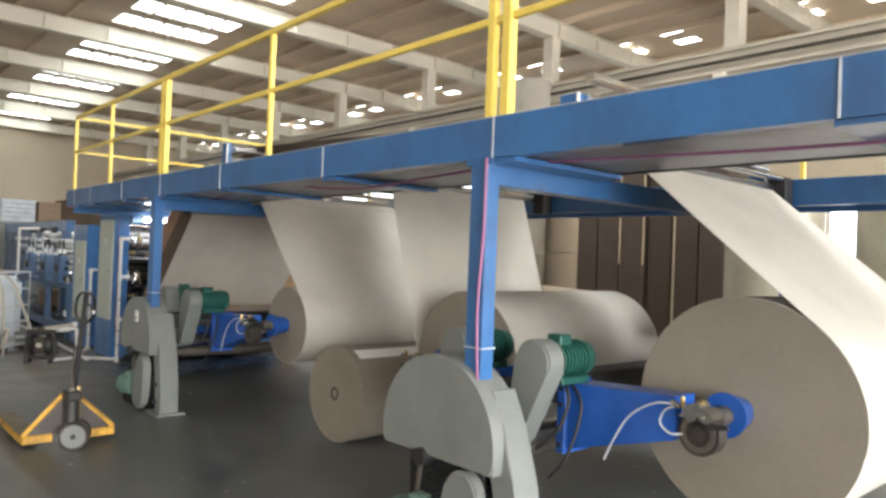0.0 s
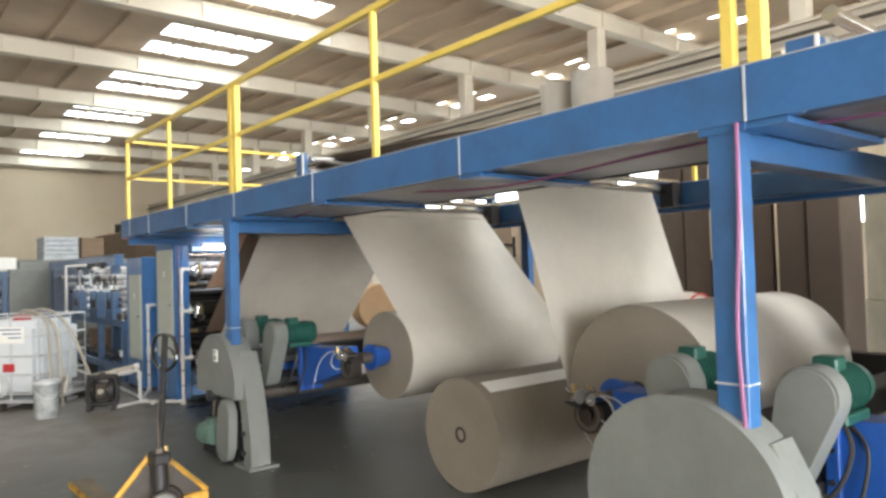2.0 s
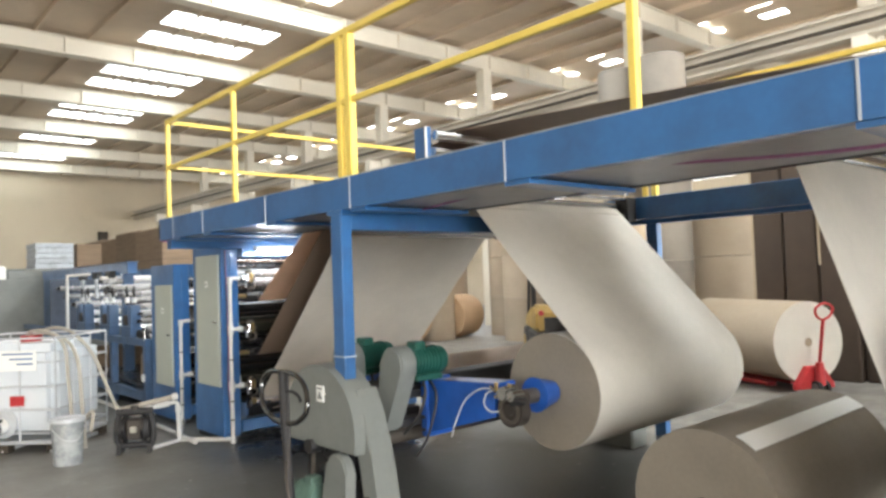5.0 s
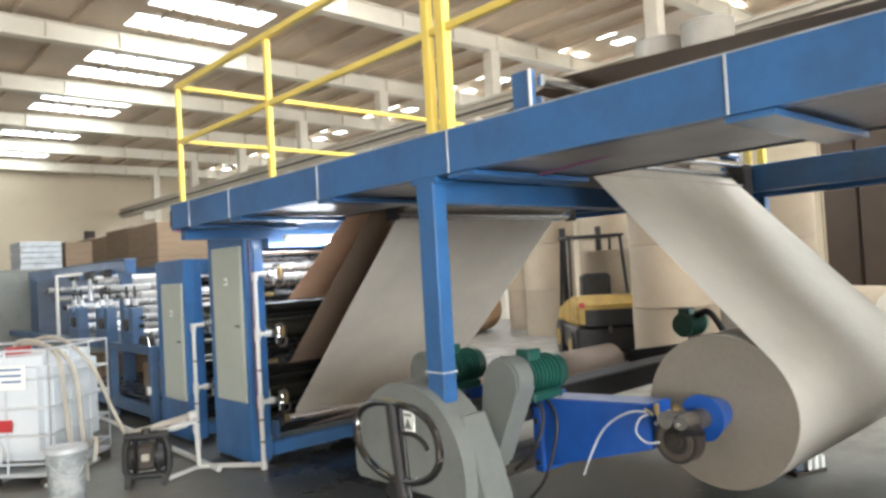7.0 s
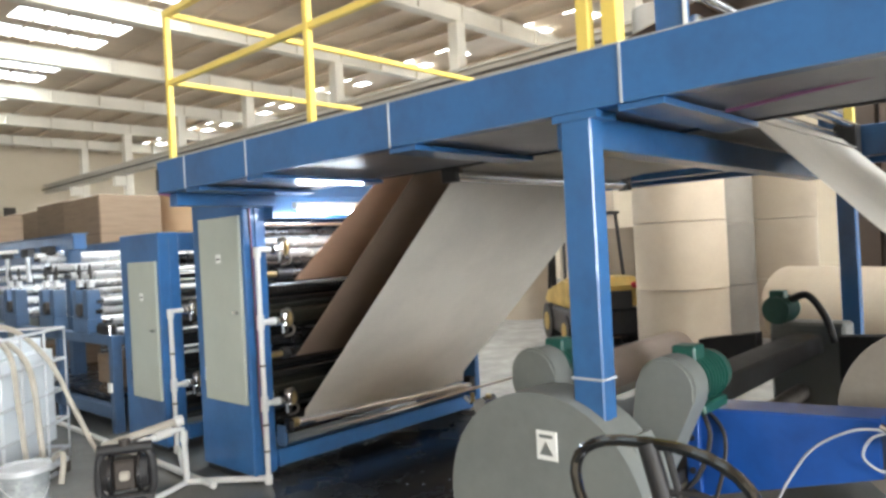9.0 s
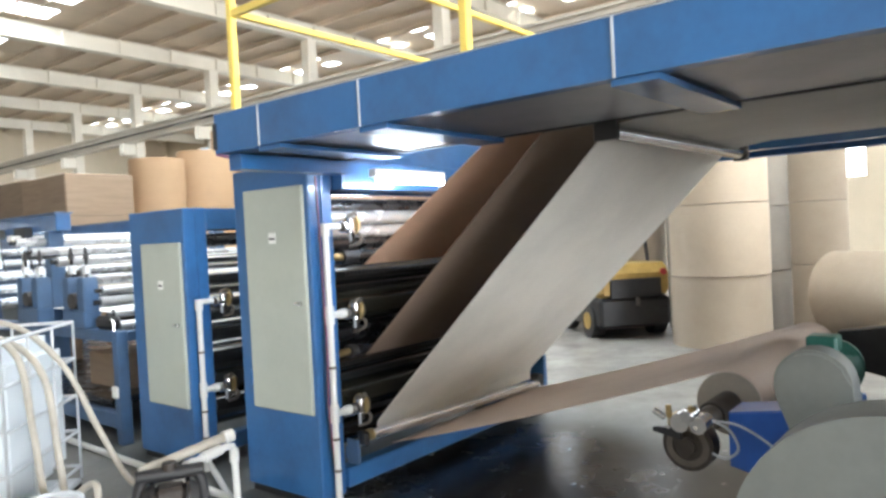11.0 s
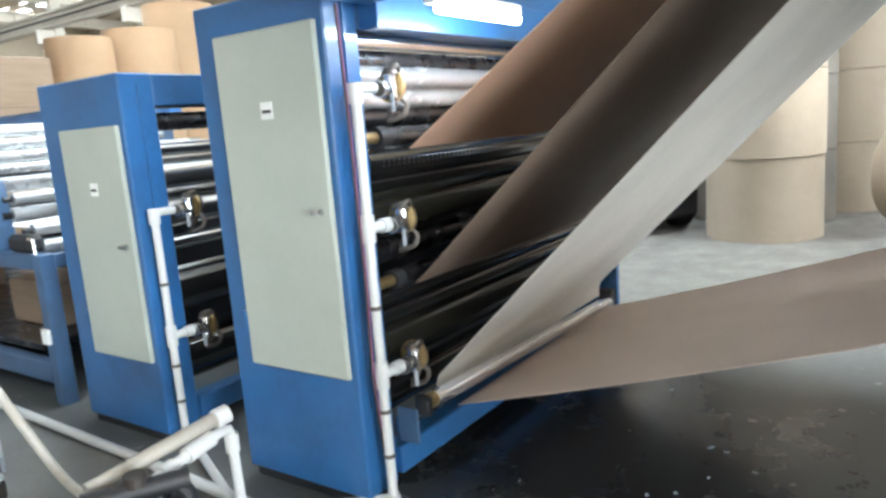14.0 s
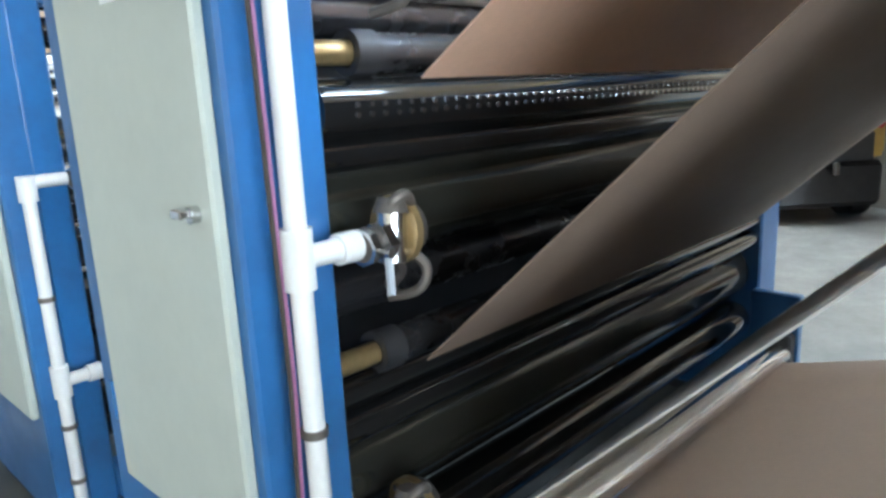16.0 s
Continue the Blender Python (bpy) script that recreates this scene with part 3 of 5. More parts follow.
def guide_rollers(y, z):
    h = thing("guide_roller_set", (2, y, z), "steel guide rollers hung under the bridge", "rollers", "hung guide rollers")
    for dy, dz in ((0.04, 0.03), (-0.02, 0.1)):
        part("guide_roller", cyl((1.11, y + dy, z + dz), (3.34, y + dy, z + dz), 0.03, 16), "steel", h)
    part("roller_bracket", box(3.2, 3.34, y - 0.06, y + 0.08, z - 0.12, ZT, 0.004), "black", h)


rising_web("paper_web", (1.16, 2.3), R1A, -1, "pale grey paper web rising from a large roll")
rising_web("paper_web", (3.62, 2.3), R1B, 1, "pale grey paper web hanging to a roll", x0=1.25, x1=2.96)
rising_web("paper_web", (5.98, 2.3), R2A, -1, "pale grey paper web rising from a small roll")
for y in (1.16, 3.62, 5.98):
    guide_rollers(y, 2.3)
# the webs that run above the bridge and down into the press
tagged(part("bridge_web", sheet([(-6, 2.5), (1.3, 2.6), (2.6, 2.66), (4.4, 2.77), (6.08, 2.85), (6.3, 2.8), (7.6, 2.46), (8.02, 2.276), (9.51, 0.925)], WX0, WX1), "brown"), "dark brown paper web over the bridge down to the press", "paper web")
tagged(part("upper_web", sheet([(6.0, 2.62), (7.9, 2.50), (8.366, 2.276), (9.49, 1.53)], WX0 + 0.01, WX1), "brown_light"), "brown paper web entering the upper press rollers", "paper web")
tagged(part("liner_web", sheet([(5.9, 2.24), (7.4, 2.235), (7.66, 2.205), (7.73, 2.165), (9.425, 0.50), (9.44, 0.46), (9.44, 0.40)], WX0, WX1 + 0.02), "paper"), "pale grey paper web slanting down to the low bar", "paper web")
ty, tz = 7.2 + 0.154 * math.sin(radians(15)), 0.83 + 0.154 * math.cos(radians(15))
lw = [(9.40 + (ty - 9.40) * k / 10, 0.325 + (tz - 0.325) * k / 10 - 0.02 * math.sin(math.pi * k / 10)) for k in range(11)] + arc(7.2, 0.83, 0.154, 75, 200, 10)[1:]
tagged(part("low_web", sheet(lw, 1.3, WX1), "paper_bounce"), "pale paper web running low above the floor", "paper web")
rod = thing("hung_rod", (2, 7.66, 2.1), "polished steel guide rod under the bridge", "rod")
part("rod", cyl((1.10, 7.66, 2.165), (3.16, 7.62, 2.165), 0.036, 20), "steel", rod)
part("end_bearing", cyl((3.16, 7.62, 2.165), (3.22, 7.62, 2.165), 0.05, 16), "black", rod)
part("hanger", box(1.07, 1.11, 7.60, 7.72, 2.12, ZB + 0.05, 0.003), "black", rod)
part("hanger", box(3.20, 3.24, 7.58, 7.68, 2.12, ZB + 0.05, 0.003), "black", rod)


# ---- roll stands ----
def motor(p, r, length, parent, axis=(1, 0, 0)):
    """A finned electric motor along axis from p."""
    p, a = Vector(p), Vector(axis).normalized()
    m = part("motor", cyl(p, p + a * length, r, 24), "green", parent, "green electric motor")
    k = 0.02
    while k < length * 0.72:
        part("fin", cyl(p + a * k, p + a * (k + 0.008), r * 1.1, 20), "green", m)
        k += 0.03
    part("fan_cowl", cyl(p + a * length * 0.78, p + a * length * 1.02, r * 1.12, 24, r * 1.0), "green", m)
    part("terminal_box", box(p.x + a.x * length * 0.3 - 0.05, p.x + a.x * length * 0.3 + 0.05, p.y + a.y * length * 0.3 - 0.05, p.y + a.y * length * 0.3 + 0.05, p.z + r * 0.8, p.z + r * 1.5, 0.008), "green", m)
    return m


def capsule(p0, p1, r0, r1, n=12):
    """Outline of two circles with a belt round them, as (y, z)."""
    a = math.degrees(math.atan2(p1[1] - p0[1], p1[0] - p0[0]))
    d = math.hypot(p1[0] - p0[0], p1[1] - p0[1])
    b = math.degrees(math.asin((r0 - r1) / d))
    return arc(p1[0], p1[1], r1, a - 90 + b, a + 90 - b, n) + arc(p0[0], p0[1], r0, a + 90 - b, a + 270 + b, n)


def roll_stand(yp, arms):
    """One stand: guard and drive on the near side, beams across, and the arms that are given: (side, roll_y, roll_z, mounted)."""
    s = thing("roll_stand", (1.5, yp, 0), "roll stand with grey belt guard, green motors and blue arms", "roll stand", "roll stands")
    cy, cz = yp + 0.21, 0.70
    half = arc(cy, cz, 0.45, -14, 194, 32)
    guard = part("belt_guard", prism(half, 0.08, 0.30, bevel=0.012), "grey", s, "grey half-round sheet metal belt guard")
    if yp > 4:
        part("warning_label", box(0.072, 0.078, cy - 0.095, cy - 0.005, cz + 0.2, cz + 0.31, 0), "label", guard, "white warning label")
        part("label_mark", prism([(cy - 0.08, cz + 0.22), (cy - 0.02, cz + 0.22), (cy - 0.05, cz + 0.275)], 0.0685, 0.0715), "grey", guard)
        part("label_mark", box(0.0685, 0.0715, cy - 0.08, cy - 0.02, cz + 0.285, cz + 0.297, 0), "grey", guard)
    leg = [(yp - 0.14, 1.0), (yp - 0.04, 0.99), (yp - 0.10, 0.75), (yp - 0.17, 0.5), (yp - 0.215, 0.25), (yp - 0.23, 0.0), (yp - 0.38, 0.0), (yp - 0.36, 0.28), (yp - 0.31, 0.55), (yp - 0.23, 0.82)]
    part("side_frame", prism(leg, 0.16, 0.34, bevel=0.008), "grey", s, "grey curved cast side frame")
    part("pedestal", box(0.16, 0.34, yp - 0.1, yp + 0.12, 0.0, 0.66, 0.01), "dark_steel", s)
    for z in (0.30, 0.13):
        part("bolt", cyl((0.13, yp - 0.25, z), (0.162, yp - 0.25, z), 0.022, 10), "black", s)
    part("foot_plate", box(0.12, 0.40, yp - 0.42, yp - 0.1, 0, 0.025, 0.004), "grey", s)
    part("lower_cover", prism(capsule((yp - 0.03, 0.46), (yp + 0.02, 0.165), 0.12, 0.145), 0.06, 0.14, bevel=0.012), "grey", s, "grey oval belt cover")
    part("drive_box", box(0.145, 0.34, yp - 0.08, yp + 0.5, 0.06, 0.64, 0.03), "dark_steel", s, "dark oily gearbox")
    part("shaft", cyl((0.05, yp + 0.3, 0.58), (0.3, yp + 0.3, 0.58), 0.05, 16), "black", s)
    low = motor((0.12, yp + 0.26, 0.22), 0.095, 0.24, s, (-0.15, 1, 0))
    for piece in [low] + list(low.children):
        piece.data.materials[0] = M["pale_green"]
    low["label"] = "dusty pale green electric motor"
    part("drive_frame", box(0.10, 0.30, yp + 0.1, yp + 0.56, 0.02, 0.10, 0.01), "black", s, "black motor base")
    part("tie_rod", tube([(0.15, yp + 0.45, 0.10), (0.15, yp + 0.36, 0.62)], 0.02, 10), "iron", s)
    # beams across and base
    part("main_beam", box(0.36, 3.34, yp + 0.04, yp + 0.24, 0.84, 0.98, 0.01), "black", s, "black cross beam")
    part("side_frame", box(3.34, 3.6, yp - 0.1, yp + 0.4, 0.0, 1.05, 0.02), "grey", s, "grey far side frame")
    part("cross_shaft", cyl((0.36, yp + 0.2, 0.55), (3.34, yp + 0.2, 0.55), 0.06, 16), "iron", s)
    for side, ry, rz, mounted in arms:
        y0 = yp + 0.06 + 0.16 * side
        # grey chain cover with the motor on its head
        yt, yl = (yp - 0.14, yp - 0.01) if side < 0 else (yp + 0.49, yp + 0.40)
        cap = capsule((yl, 0.70), (yt, 1.13), 0.055, 0.122)
        part("arm_cover", prism(cap, 0.46, 0.60, bevel=0.012), "grey", s, "grey rounded arm cover")
        mo = motor((0.60, yt, 1.13), 0.095, 0.30, s)
        part("motor_foot", box(0.62, 0.86, yt - 0.09, yt + 0.09, 1.0, 1.045, 0.008), "green", mo)
        part("cable", tube(curve_pts([(0.72, yt - 0.02, 1.02), (0.70, yt - 0.07, 0.9), (0.66, yt - 0.03, 0.74), (0.62, yt + 0.08, 0.62)]), 0.011, 8), "black", mo, "black motor cable")
        part("cable", tube(curve_pts([(0.80, yt + 0.03, 1.02), (0.78, yt - 0.1, 0.88), (0.72, yt - 0.06, 0.6), (0.70, yt + 0.05, 0.45)]), 0.009, 8), "black", mo, "black motor cable")
        xa0, xa1 = 0.80, 1.0
        ya, yb = (yp - 0.10, ry + 0.15) if side < 0 else (yp + 0.44, ry - 0.15)
        top0, bot0, top1, bot1 = 0.985, 0.60, rz + 0.09, rz - 0.13
        arm = part("arm", prism([(ya, bot0), (yb, bot1), (yb, top1), (ya, top0)], xa0, xa1, bevel=0.006), "blue_bright", s, "blue welded box arm")
        part("arm_flange", box(xa0 - 0.025, xa1 + 0.02, ya - 0.03, ya + 0.03, 0.58, 1.0, 0.005), "blue_bright", arm)
        for z in (0.63, 0.72, 0.86, 0.95):
            part("flange_bolt", cyl((xa0 - 0.035, ya, z), (xa0 - 0.024, ya, z), 0.014, 8), "black", arm)
        part("slide_rail", box(0.6, 1.05, ya - 0.06 - side * 0.1, ya + 0.06 - side * 0.1, 0.66, 0.72, 0.005), "black", s)
        part("slide_rail", box(0.6, 1.05, ya - 0.06 - side * 0.1, ya + 0.06 - side * 0.1, 0.86, 0.92, 0.005), "black", s)
        ch = part("chuck", cyl((0.92, ry, rz), (1.05, ry, rz), 0.05, 20), "iron", s, "worn iron chuck")
        disc = part("brake_disc", cyl((0.80, ry + 0.02, rz - 0.07), (0.88, ry + 0.02, rz - 0.07), 0.108, 32), "rust", ch, "dark iron brake disc")
        part("disc_rim", cyl((0.792, ry + 0.02, rz - 0.07), (0.802, ry + 0.02, rz - 0.07), 0.09, 28, hole=0.064), "iron", disc)
        part("hub", cyl((0.785, ry + 0.02, rz - 0.07), (0.80, ry + 0.02, rz - 0.07), 0.035, 16), "rust", disc)
        cal = part("caliper", box(0.745, 0.835, ry - 0.02, ry + 0.085, rz + 0.015, rz + 0.065, 0.012), "brass", ch, "brassy brake caliper")
        part("piston", cyl((0.735, ry + 0.03, rz + 0.04), (0.85, ry + 0.03, rz + 0.04), 0.04, 16), "steel", cal, "bright steel piston housing")
        part("piston", cyl((0.74, ry - 0.045, rz + 0.035), (0.84, ry - 0.045, rz + 0.035), 0.036, 14), "steel", cal)
        part("piston", cyl((0.72, ry - 0.005, rz + 0.07), (0.82, ry - 0.005, rz + 0.075), 0.024, 14), "steel", cal)
        part("bleed_screw", cyl((0.74, ry + 0.07, rz + 0.06), (0.74, ry + 0.075, rz + 0.11), 0.012, 8), "brass", cal)
        part("fitting", cyl((0.76, ry + 0.10, rz + 0.05), (0.76, ry + 0.145, rz + 0.075), 0.014, 8), "steel", cal)
        part("fitting", cyl((0.77, ry - 0.005, rz + 0.06), (0.77, ry - 0.015, rz + 0.105), 0.016, 8), "brass", cal)
        for dy in (-0.03, 0.075):
            part("caliper_bolt", cyl((0.728, ry + dy, rz + 0.02), (0.748, ry + dy, rz + 0.02), 0.011, 6), "steel", cal)
        part("lever", prism([(ry + side * 0.03, rz - 0.035), (ry + side * 0.15, rz - 0.012), (ry + side * 0.15, rz + 0.004), (ry + side * 0.03, rz + 0.012)], 0.75, 0.77), "black", ch, "black bracket")
        h0 = Vector((0.76, ry - side * 0.1, rz + 0.06))
        part("air_hose", tube(curve_pts([h0, (0.74, ry - side * 0.22, rz + 0.055), (0.735, ry - side * 0.36, rz - 0.03), (0.735, ry - side * 0.45, rz - 0.16), (0.74, ry - side * 0.52, rz - 0.30)]), 0.0055, 6), "seam", s, "thin pale air hose")
        part("air_hose", tube(curve_pts([h0, (0.75, ry - side * 0.17, rz + 0.03), (0.75, ry - side * 0.2, rz - 0.04), (0.755, ry - side * 0.15, rz - 0.085), (0.775, ry - side * 0.09, rz - 0.08)]), 0.0055, 6), "seam", s, "thin pale air hose")
        if mounted:
            part("cone", cyl((1.02, ry, rz), (1.19, ry, rz), 0.115, 28, 0.075), "blue_bright", ch, "bright blue centring cone")
        else:
            part("core_stub", cyl((1.05, ry, rz), (1.29, ry, rz), 0.06, 28), "rust", ch, "short end of a spent paper core")
        # the far arm, seen between the webs; its shade is put in as black
        part("arm", prism([(ya, bot0), (yb, bot1), (yb, top1), (ya, top0)], 3.16, 3.3, bevel=0.006), "black", s, "far arm with its shade painted black")
        if side > 0:
            motor((3.02, y0 + 0.03, 1.17), 0.09, 0.26, s)
            part("motor_hose", tube(curve_pts([(3.1, y0 - 0.05, 1.24), (3.1, y0 - 0.16, 1.27), (3.12, y0 - 0.26, 1.12), (3.14, y0 - 0.3, 0.95)]), 0.025, 8), "black", s, "thick black hose")
    return s


roll_stand(6.18, [(-1, R2A[0], R2A[1], True), (1, 7.2, 0.83, False)])
roll_stand(1.41, [(-1, R1A[0], R1A[1], True), (1, 2.62, 0.89, True)])

# ---- the press ----


def pvc_line(pts, r, parent, name="pipe"):
    p = part(name, tube(pts, r, 12), "white_plastic", parent, "white plastic pipe")
    return p


def press_unit(yr, width, height, xf, panel, pipe_y, tees, top, full=True):
    """A cabinet on each side with rollers between. yr: the face toward the entry; panel: y0, y1, z0, z1."""
    lock_z = 1.31 if height > 2.1 else 1.11
    u = thing("press_unit", (2.1, yr, 0), "blue press unit with a beige door and black rollers", "press unit", "press units")
    for x in (xf, 3.3):
        cab = part("side_cabinet", box(x, x + 0.2, yr, yr + width, 0.05, height, 0.008), "blue", u, "blue steel side cabinet")
        part("plinth", box(x + 0.02, x + 0.18, yr + 0.03, yr + width - 0.03, 0, 0.05, 0), "black", u)
        if x == xf:
            d = part("door", box(x - 0.028, x - 0.001, panel[0], panel[1], panel[2], panel[3], 0.006), "panel", u, "beige painted sheet door")
            part("lock", cyl((x - 0.045, panel[0] + 0.057, lock_z), (x - 0.026, panel[0] + 0.057, lock_z), 0.016, 12), "steel", d, "small steel lock")
            part("key", box(x - 0.066, x - 0.045, panel[0] + 0.05, panel[0] + 0.085, lock_z - 0.006, lock_z + 0.012, 0.003), "steel", d)
            part("plate", box(x - 0.031, x - 0.0285, (panel[0] + panel[1]) / 2 - 0.03, (panel[0] + panel[1]) / 2 + 0.04, panel[3] - 0.36, panel[3] - 0.29, 0), "label", d, "small white plate")
            part("plate_mark", box(x - 0.034, x - 0.0315, (panel[0] + panel[1]) / 2 - 0.022, (panel[0] + panel[1]) / 2 + 0.03, panel[3] - 0.335, panel[3] - 0.322, 0), "black", d)
            part("hinge", box(x - 0.034, x - 0.002, panel[1], panel[1] + 0.02, panel[2] + 0.15, panel[2] + 0.25, 0), "blue", d)
            part("edge_strip", box(x + 0.1, x + 0.115, yr - 0.012, yr - 0.001, 0.1, height - 0.05, 0), "blue", u)
    part("tie_beam", box(xf + 0.202, 3.298, yr + 0.003, yr + 0.2, height - 0.17, height - 0.003, 0.006), "blue", u)
    part("sill_beam", box(xf + 0.2, 3.42, yr - 0.03, yr + 0.07, 0.09, 0.22, 0.006), "blue", u, "blue low cross beam")
    # black sheet added to paint the shade inside the press
    part("back_plate", box(xf + 0.2, 3.3, yr + width - 0.03, yr + width, 0.1, height - 0.5, 0), "black", u, "black sheet standing in for the shade behind the rollers")
    return u


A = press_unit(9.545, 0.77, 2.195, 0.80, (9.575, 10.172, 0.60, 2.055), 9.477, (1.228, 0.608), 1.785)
XR0, XR1 = 1.0, 3.3


SLEEVES = {(9.60, 1.585), (9.58, 0.955)}


def rollers(u, specs):
    for y, z, r, kind in specs:
        sleeve = 0.12 if (y, z) in SLEEVES else 0.0
        rl = part("roller", cyl((XR0 + sleeve, y, z), (XR1, y, z), r, 40), kind, u, {"black_roller": "glossy black roller", "olive_roller": "dark olive-grey drum", "white_roller": "steel roller whitened for the daylight it reflects", "steel": "polished steel roller", "dark_steel": "dark oiled steel roller"}[kind])
        part("journal", cyl((XR0 - 0.02, y, z), (XR0 + 0.07 + sleeve, y, z), r * 0.6, 16), "brass", rl, "greasy brass journal")
        if sleeve:
            part("end_cap", cyl((XR0 + sleeve - 0.012, y, z), (XR0 + sleeve + 0.05, y, z), r * 1.12, 24, hole=r * 0.7), "black", rl, "black end cap")
        if kind == "olive_roller":
            part("end_ring", cyl((XR0 + 0.004, y, z), (XR0 + 0.03, y, z), r * 1.03, 32, hole=r * 0.72), "white_plastic", rl, "pale end ring")
            part("end_hub", cyl((XR0 + 0.002, y, z), (XR0 + 0.02, y, z), r * 0.4, 20), "steel", rl)


rollers(A, [(9.75, 2.07, 0.05, "dark_steel"), (9.62, 1.99, 0.03, "steel"), (9.68, 1.92, 0.045, "dark_steel"), (9.64, 1.845, 0.05, "white_roller"), (9.68, 1.755, 0.05, "white_roller"), (9.74, 1.68, 0.06, "dark_steel"),
            (9.60, 1.585, 0.042, "dark_steel"), (9.60, 1.475, 0.062, "black_roller"), (9.61, 1.385, 0.036, "black_roller"), (9.72, 1.245, 0.115, "olive_roller"), (9.74, 1.06, 0.06, "dark_steel"),
            (9.58, 0.955, 0.042, "dark_steel"), (9.59, 0.885, 0.034, "black_roller"), (9.60, 0.80, 0.042, "black_roller"), (9.72, 0.64, 0.125, "olive_roller"), (9.66, 0.42, 0.08, "black_roller")])
# perforated take-in roller: rows of small steel studs
studs = bmesh.new()
for k in range(60):
    x = 1.08 + k * 0.036
    for a in (172, 190):
        cyl((x, 9.60 + 0.06 * math.cos(radians(a)), 1.475 + 0.06 * math.sin(radians(a))), (x, 9.60 + 0.065 * math.cos(radians(a)), 1.475 + 0.065 * math.sin(radians(a))), 0.006, 6, bm=studs)
st = part("stud_row", studs, "steel", A, "rows of small steel studs")
st["kind"] = "stuff"
part("low_bar", cyl((1.09, 9.385, 0.437), (3.13, 9.385, 0.36), 0.038, 32), "bar_steel", A, "polished steel low bar")
part("bar_end", cyl((1.05, 9.385, 0.438), (1.092, 9.385, 0.437), 0.036, 24), "brass", A, "bronze bar end")
part("bar_bracket", box(1.0, 1.045, 9.35, 9.43, 0.38, 0.475, 0.012), "dark_steel", A)
part("bar_arm", box(1.0, 1.03, 9.43, 9.54, 0.28, 0.36, 0.004), "blue", A)
part("bracket_plate", box(0.985, 0.998, 9.40, 9.51, 0.26, 0.42, 0.004), "blue_dusty", A, "dusty bracket plate")
part("bar_bracket", box(3.19, 3.24, 9.34, 9.54, 0.24, 0.60, 0.005), "blue", A)
part("bar_clamp", box(3.13, 3.20, 9.35, 9.45, 0.30, 0.44, 0.01), "black", A)


def steam_joint(u, x, y, z, r=0.058):
    """A rotary joint with its valve and lever on a plastic branch."""
    j = part("rotary_joint", cyl((x + 0.05, y, z), (x + 0.15, y + 0.02, z + 0.01), r * 0.5, 18), "iron", u, "worn metal rotary joint")
    part("flange", cyl((x + 0.155, y + 0.02, z + 0.015), (x + 0.172, y + 0.02, z + 0.015), r * 1.2, 24), "brass", j, "dull brass flange")
    part("gland", cyl((x + 0.172, y + 0.02, z + 0.015), (x + 0.2, y + 0.02, z + 0.015), r * 0.9, 20), "rust", j)
    for k in range(4):
        a = radians(45 + 90 * k)
        part("flange_bolt", cyl((x + 0.146, y + 0.02 + r * 0.95 * math.cos(a), z + 0.015 + r * 0.95 * math.sin(a)), (x + 0.156, y + 0.02 + r * 0.95 * math.cos(a), z + 0.015 + r * 0.95 * math.sin(a)), 0.008, 6), "steel", j)
    part("valve_body", cyl((x + 0.125, y - 0.005, z - 0.04), (x + 0.135, y, z + 0.055), r * 0.5, 16), "steel", j)
    part("union", cyl((x + 0.052, y, z), (x + 0.07, y + 0.003, z + 0.002), r * 0.66, 8), "steel", j, "steel union nut")
    part("gauge_cap", cyl((x + 0.13, y - 0.004, z + 0.055), (x + 0.134, y - 0.002, z + 0.085), r * 0.62, 16, r * 0.45), "iron", j)
    part("return_pipe", tube(curve_pts([(x + 0.165, y + 0.03, z - 0.01), (x + 0.2, y - 0.02, z - 0.06), (x + 0.19, y - 0.01, z - 0.11), (x + 0.16, y + 0.05, z - 0.13)]), 0.011, 8), "iron", j)
    part("valve_nut", cyl((x + 0.095, y, z), (x + 0.116, y, z + 0.002), r * 0.72, 6), "steel", j)
    part("bend", tube(curve_pts([(x + 0.13, y - 0.005, z + 0.045), (x + 0.12, y - 0.02, z + 0.075), (x + 0.145, y - 0.03, z + 0.09), (x + 0.175, y - 0.01, z + 0.06), (x + 0.17, y + 0.02, z + 0.02)]), 0.012, 10), "iron", j)
    part("drain", tube(curve_pts([(x + 0.14, y, z - 0.03), (x + 0.16, y + 0.01, z - 0.07), (x + 0.14, y + 0.03, z - 0.1)]), 0.012, 8), "rust", j)
    part("valve_lever", prism([(y - 0.052, z - 0.09), (y - 0.036, z - 0.095), (y - 0.034, z - 0.01), (y - 0.05, z - 0.005)], x + 0.078, x + 0.09, bevel=0.003), "seam", j, "pale valve lever")
    part("lever_pivot", cyl((x + 0.083, y - 0.055, z - 0.01), (x + 0.083, y - 0.01, z - 0.01), 0.011, 10), "steel", j)


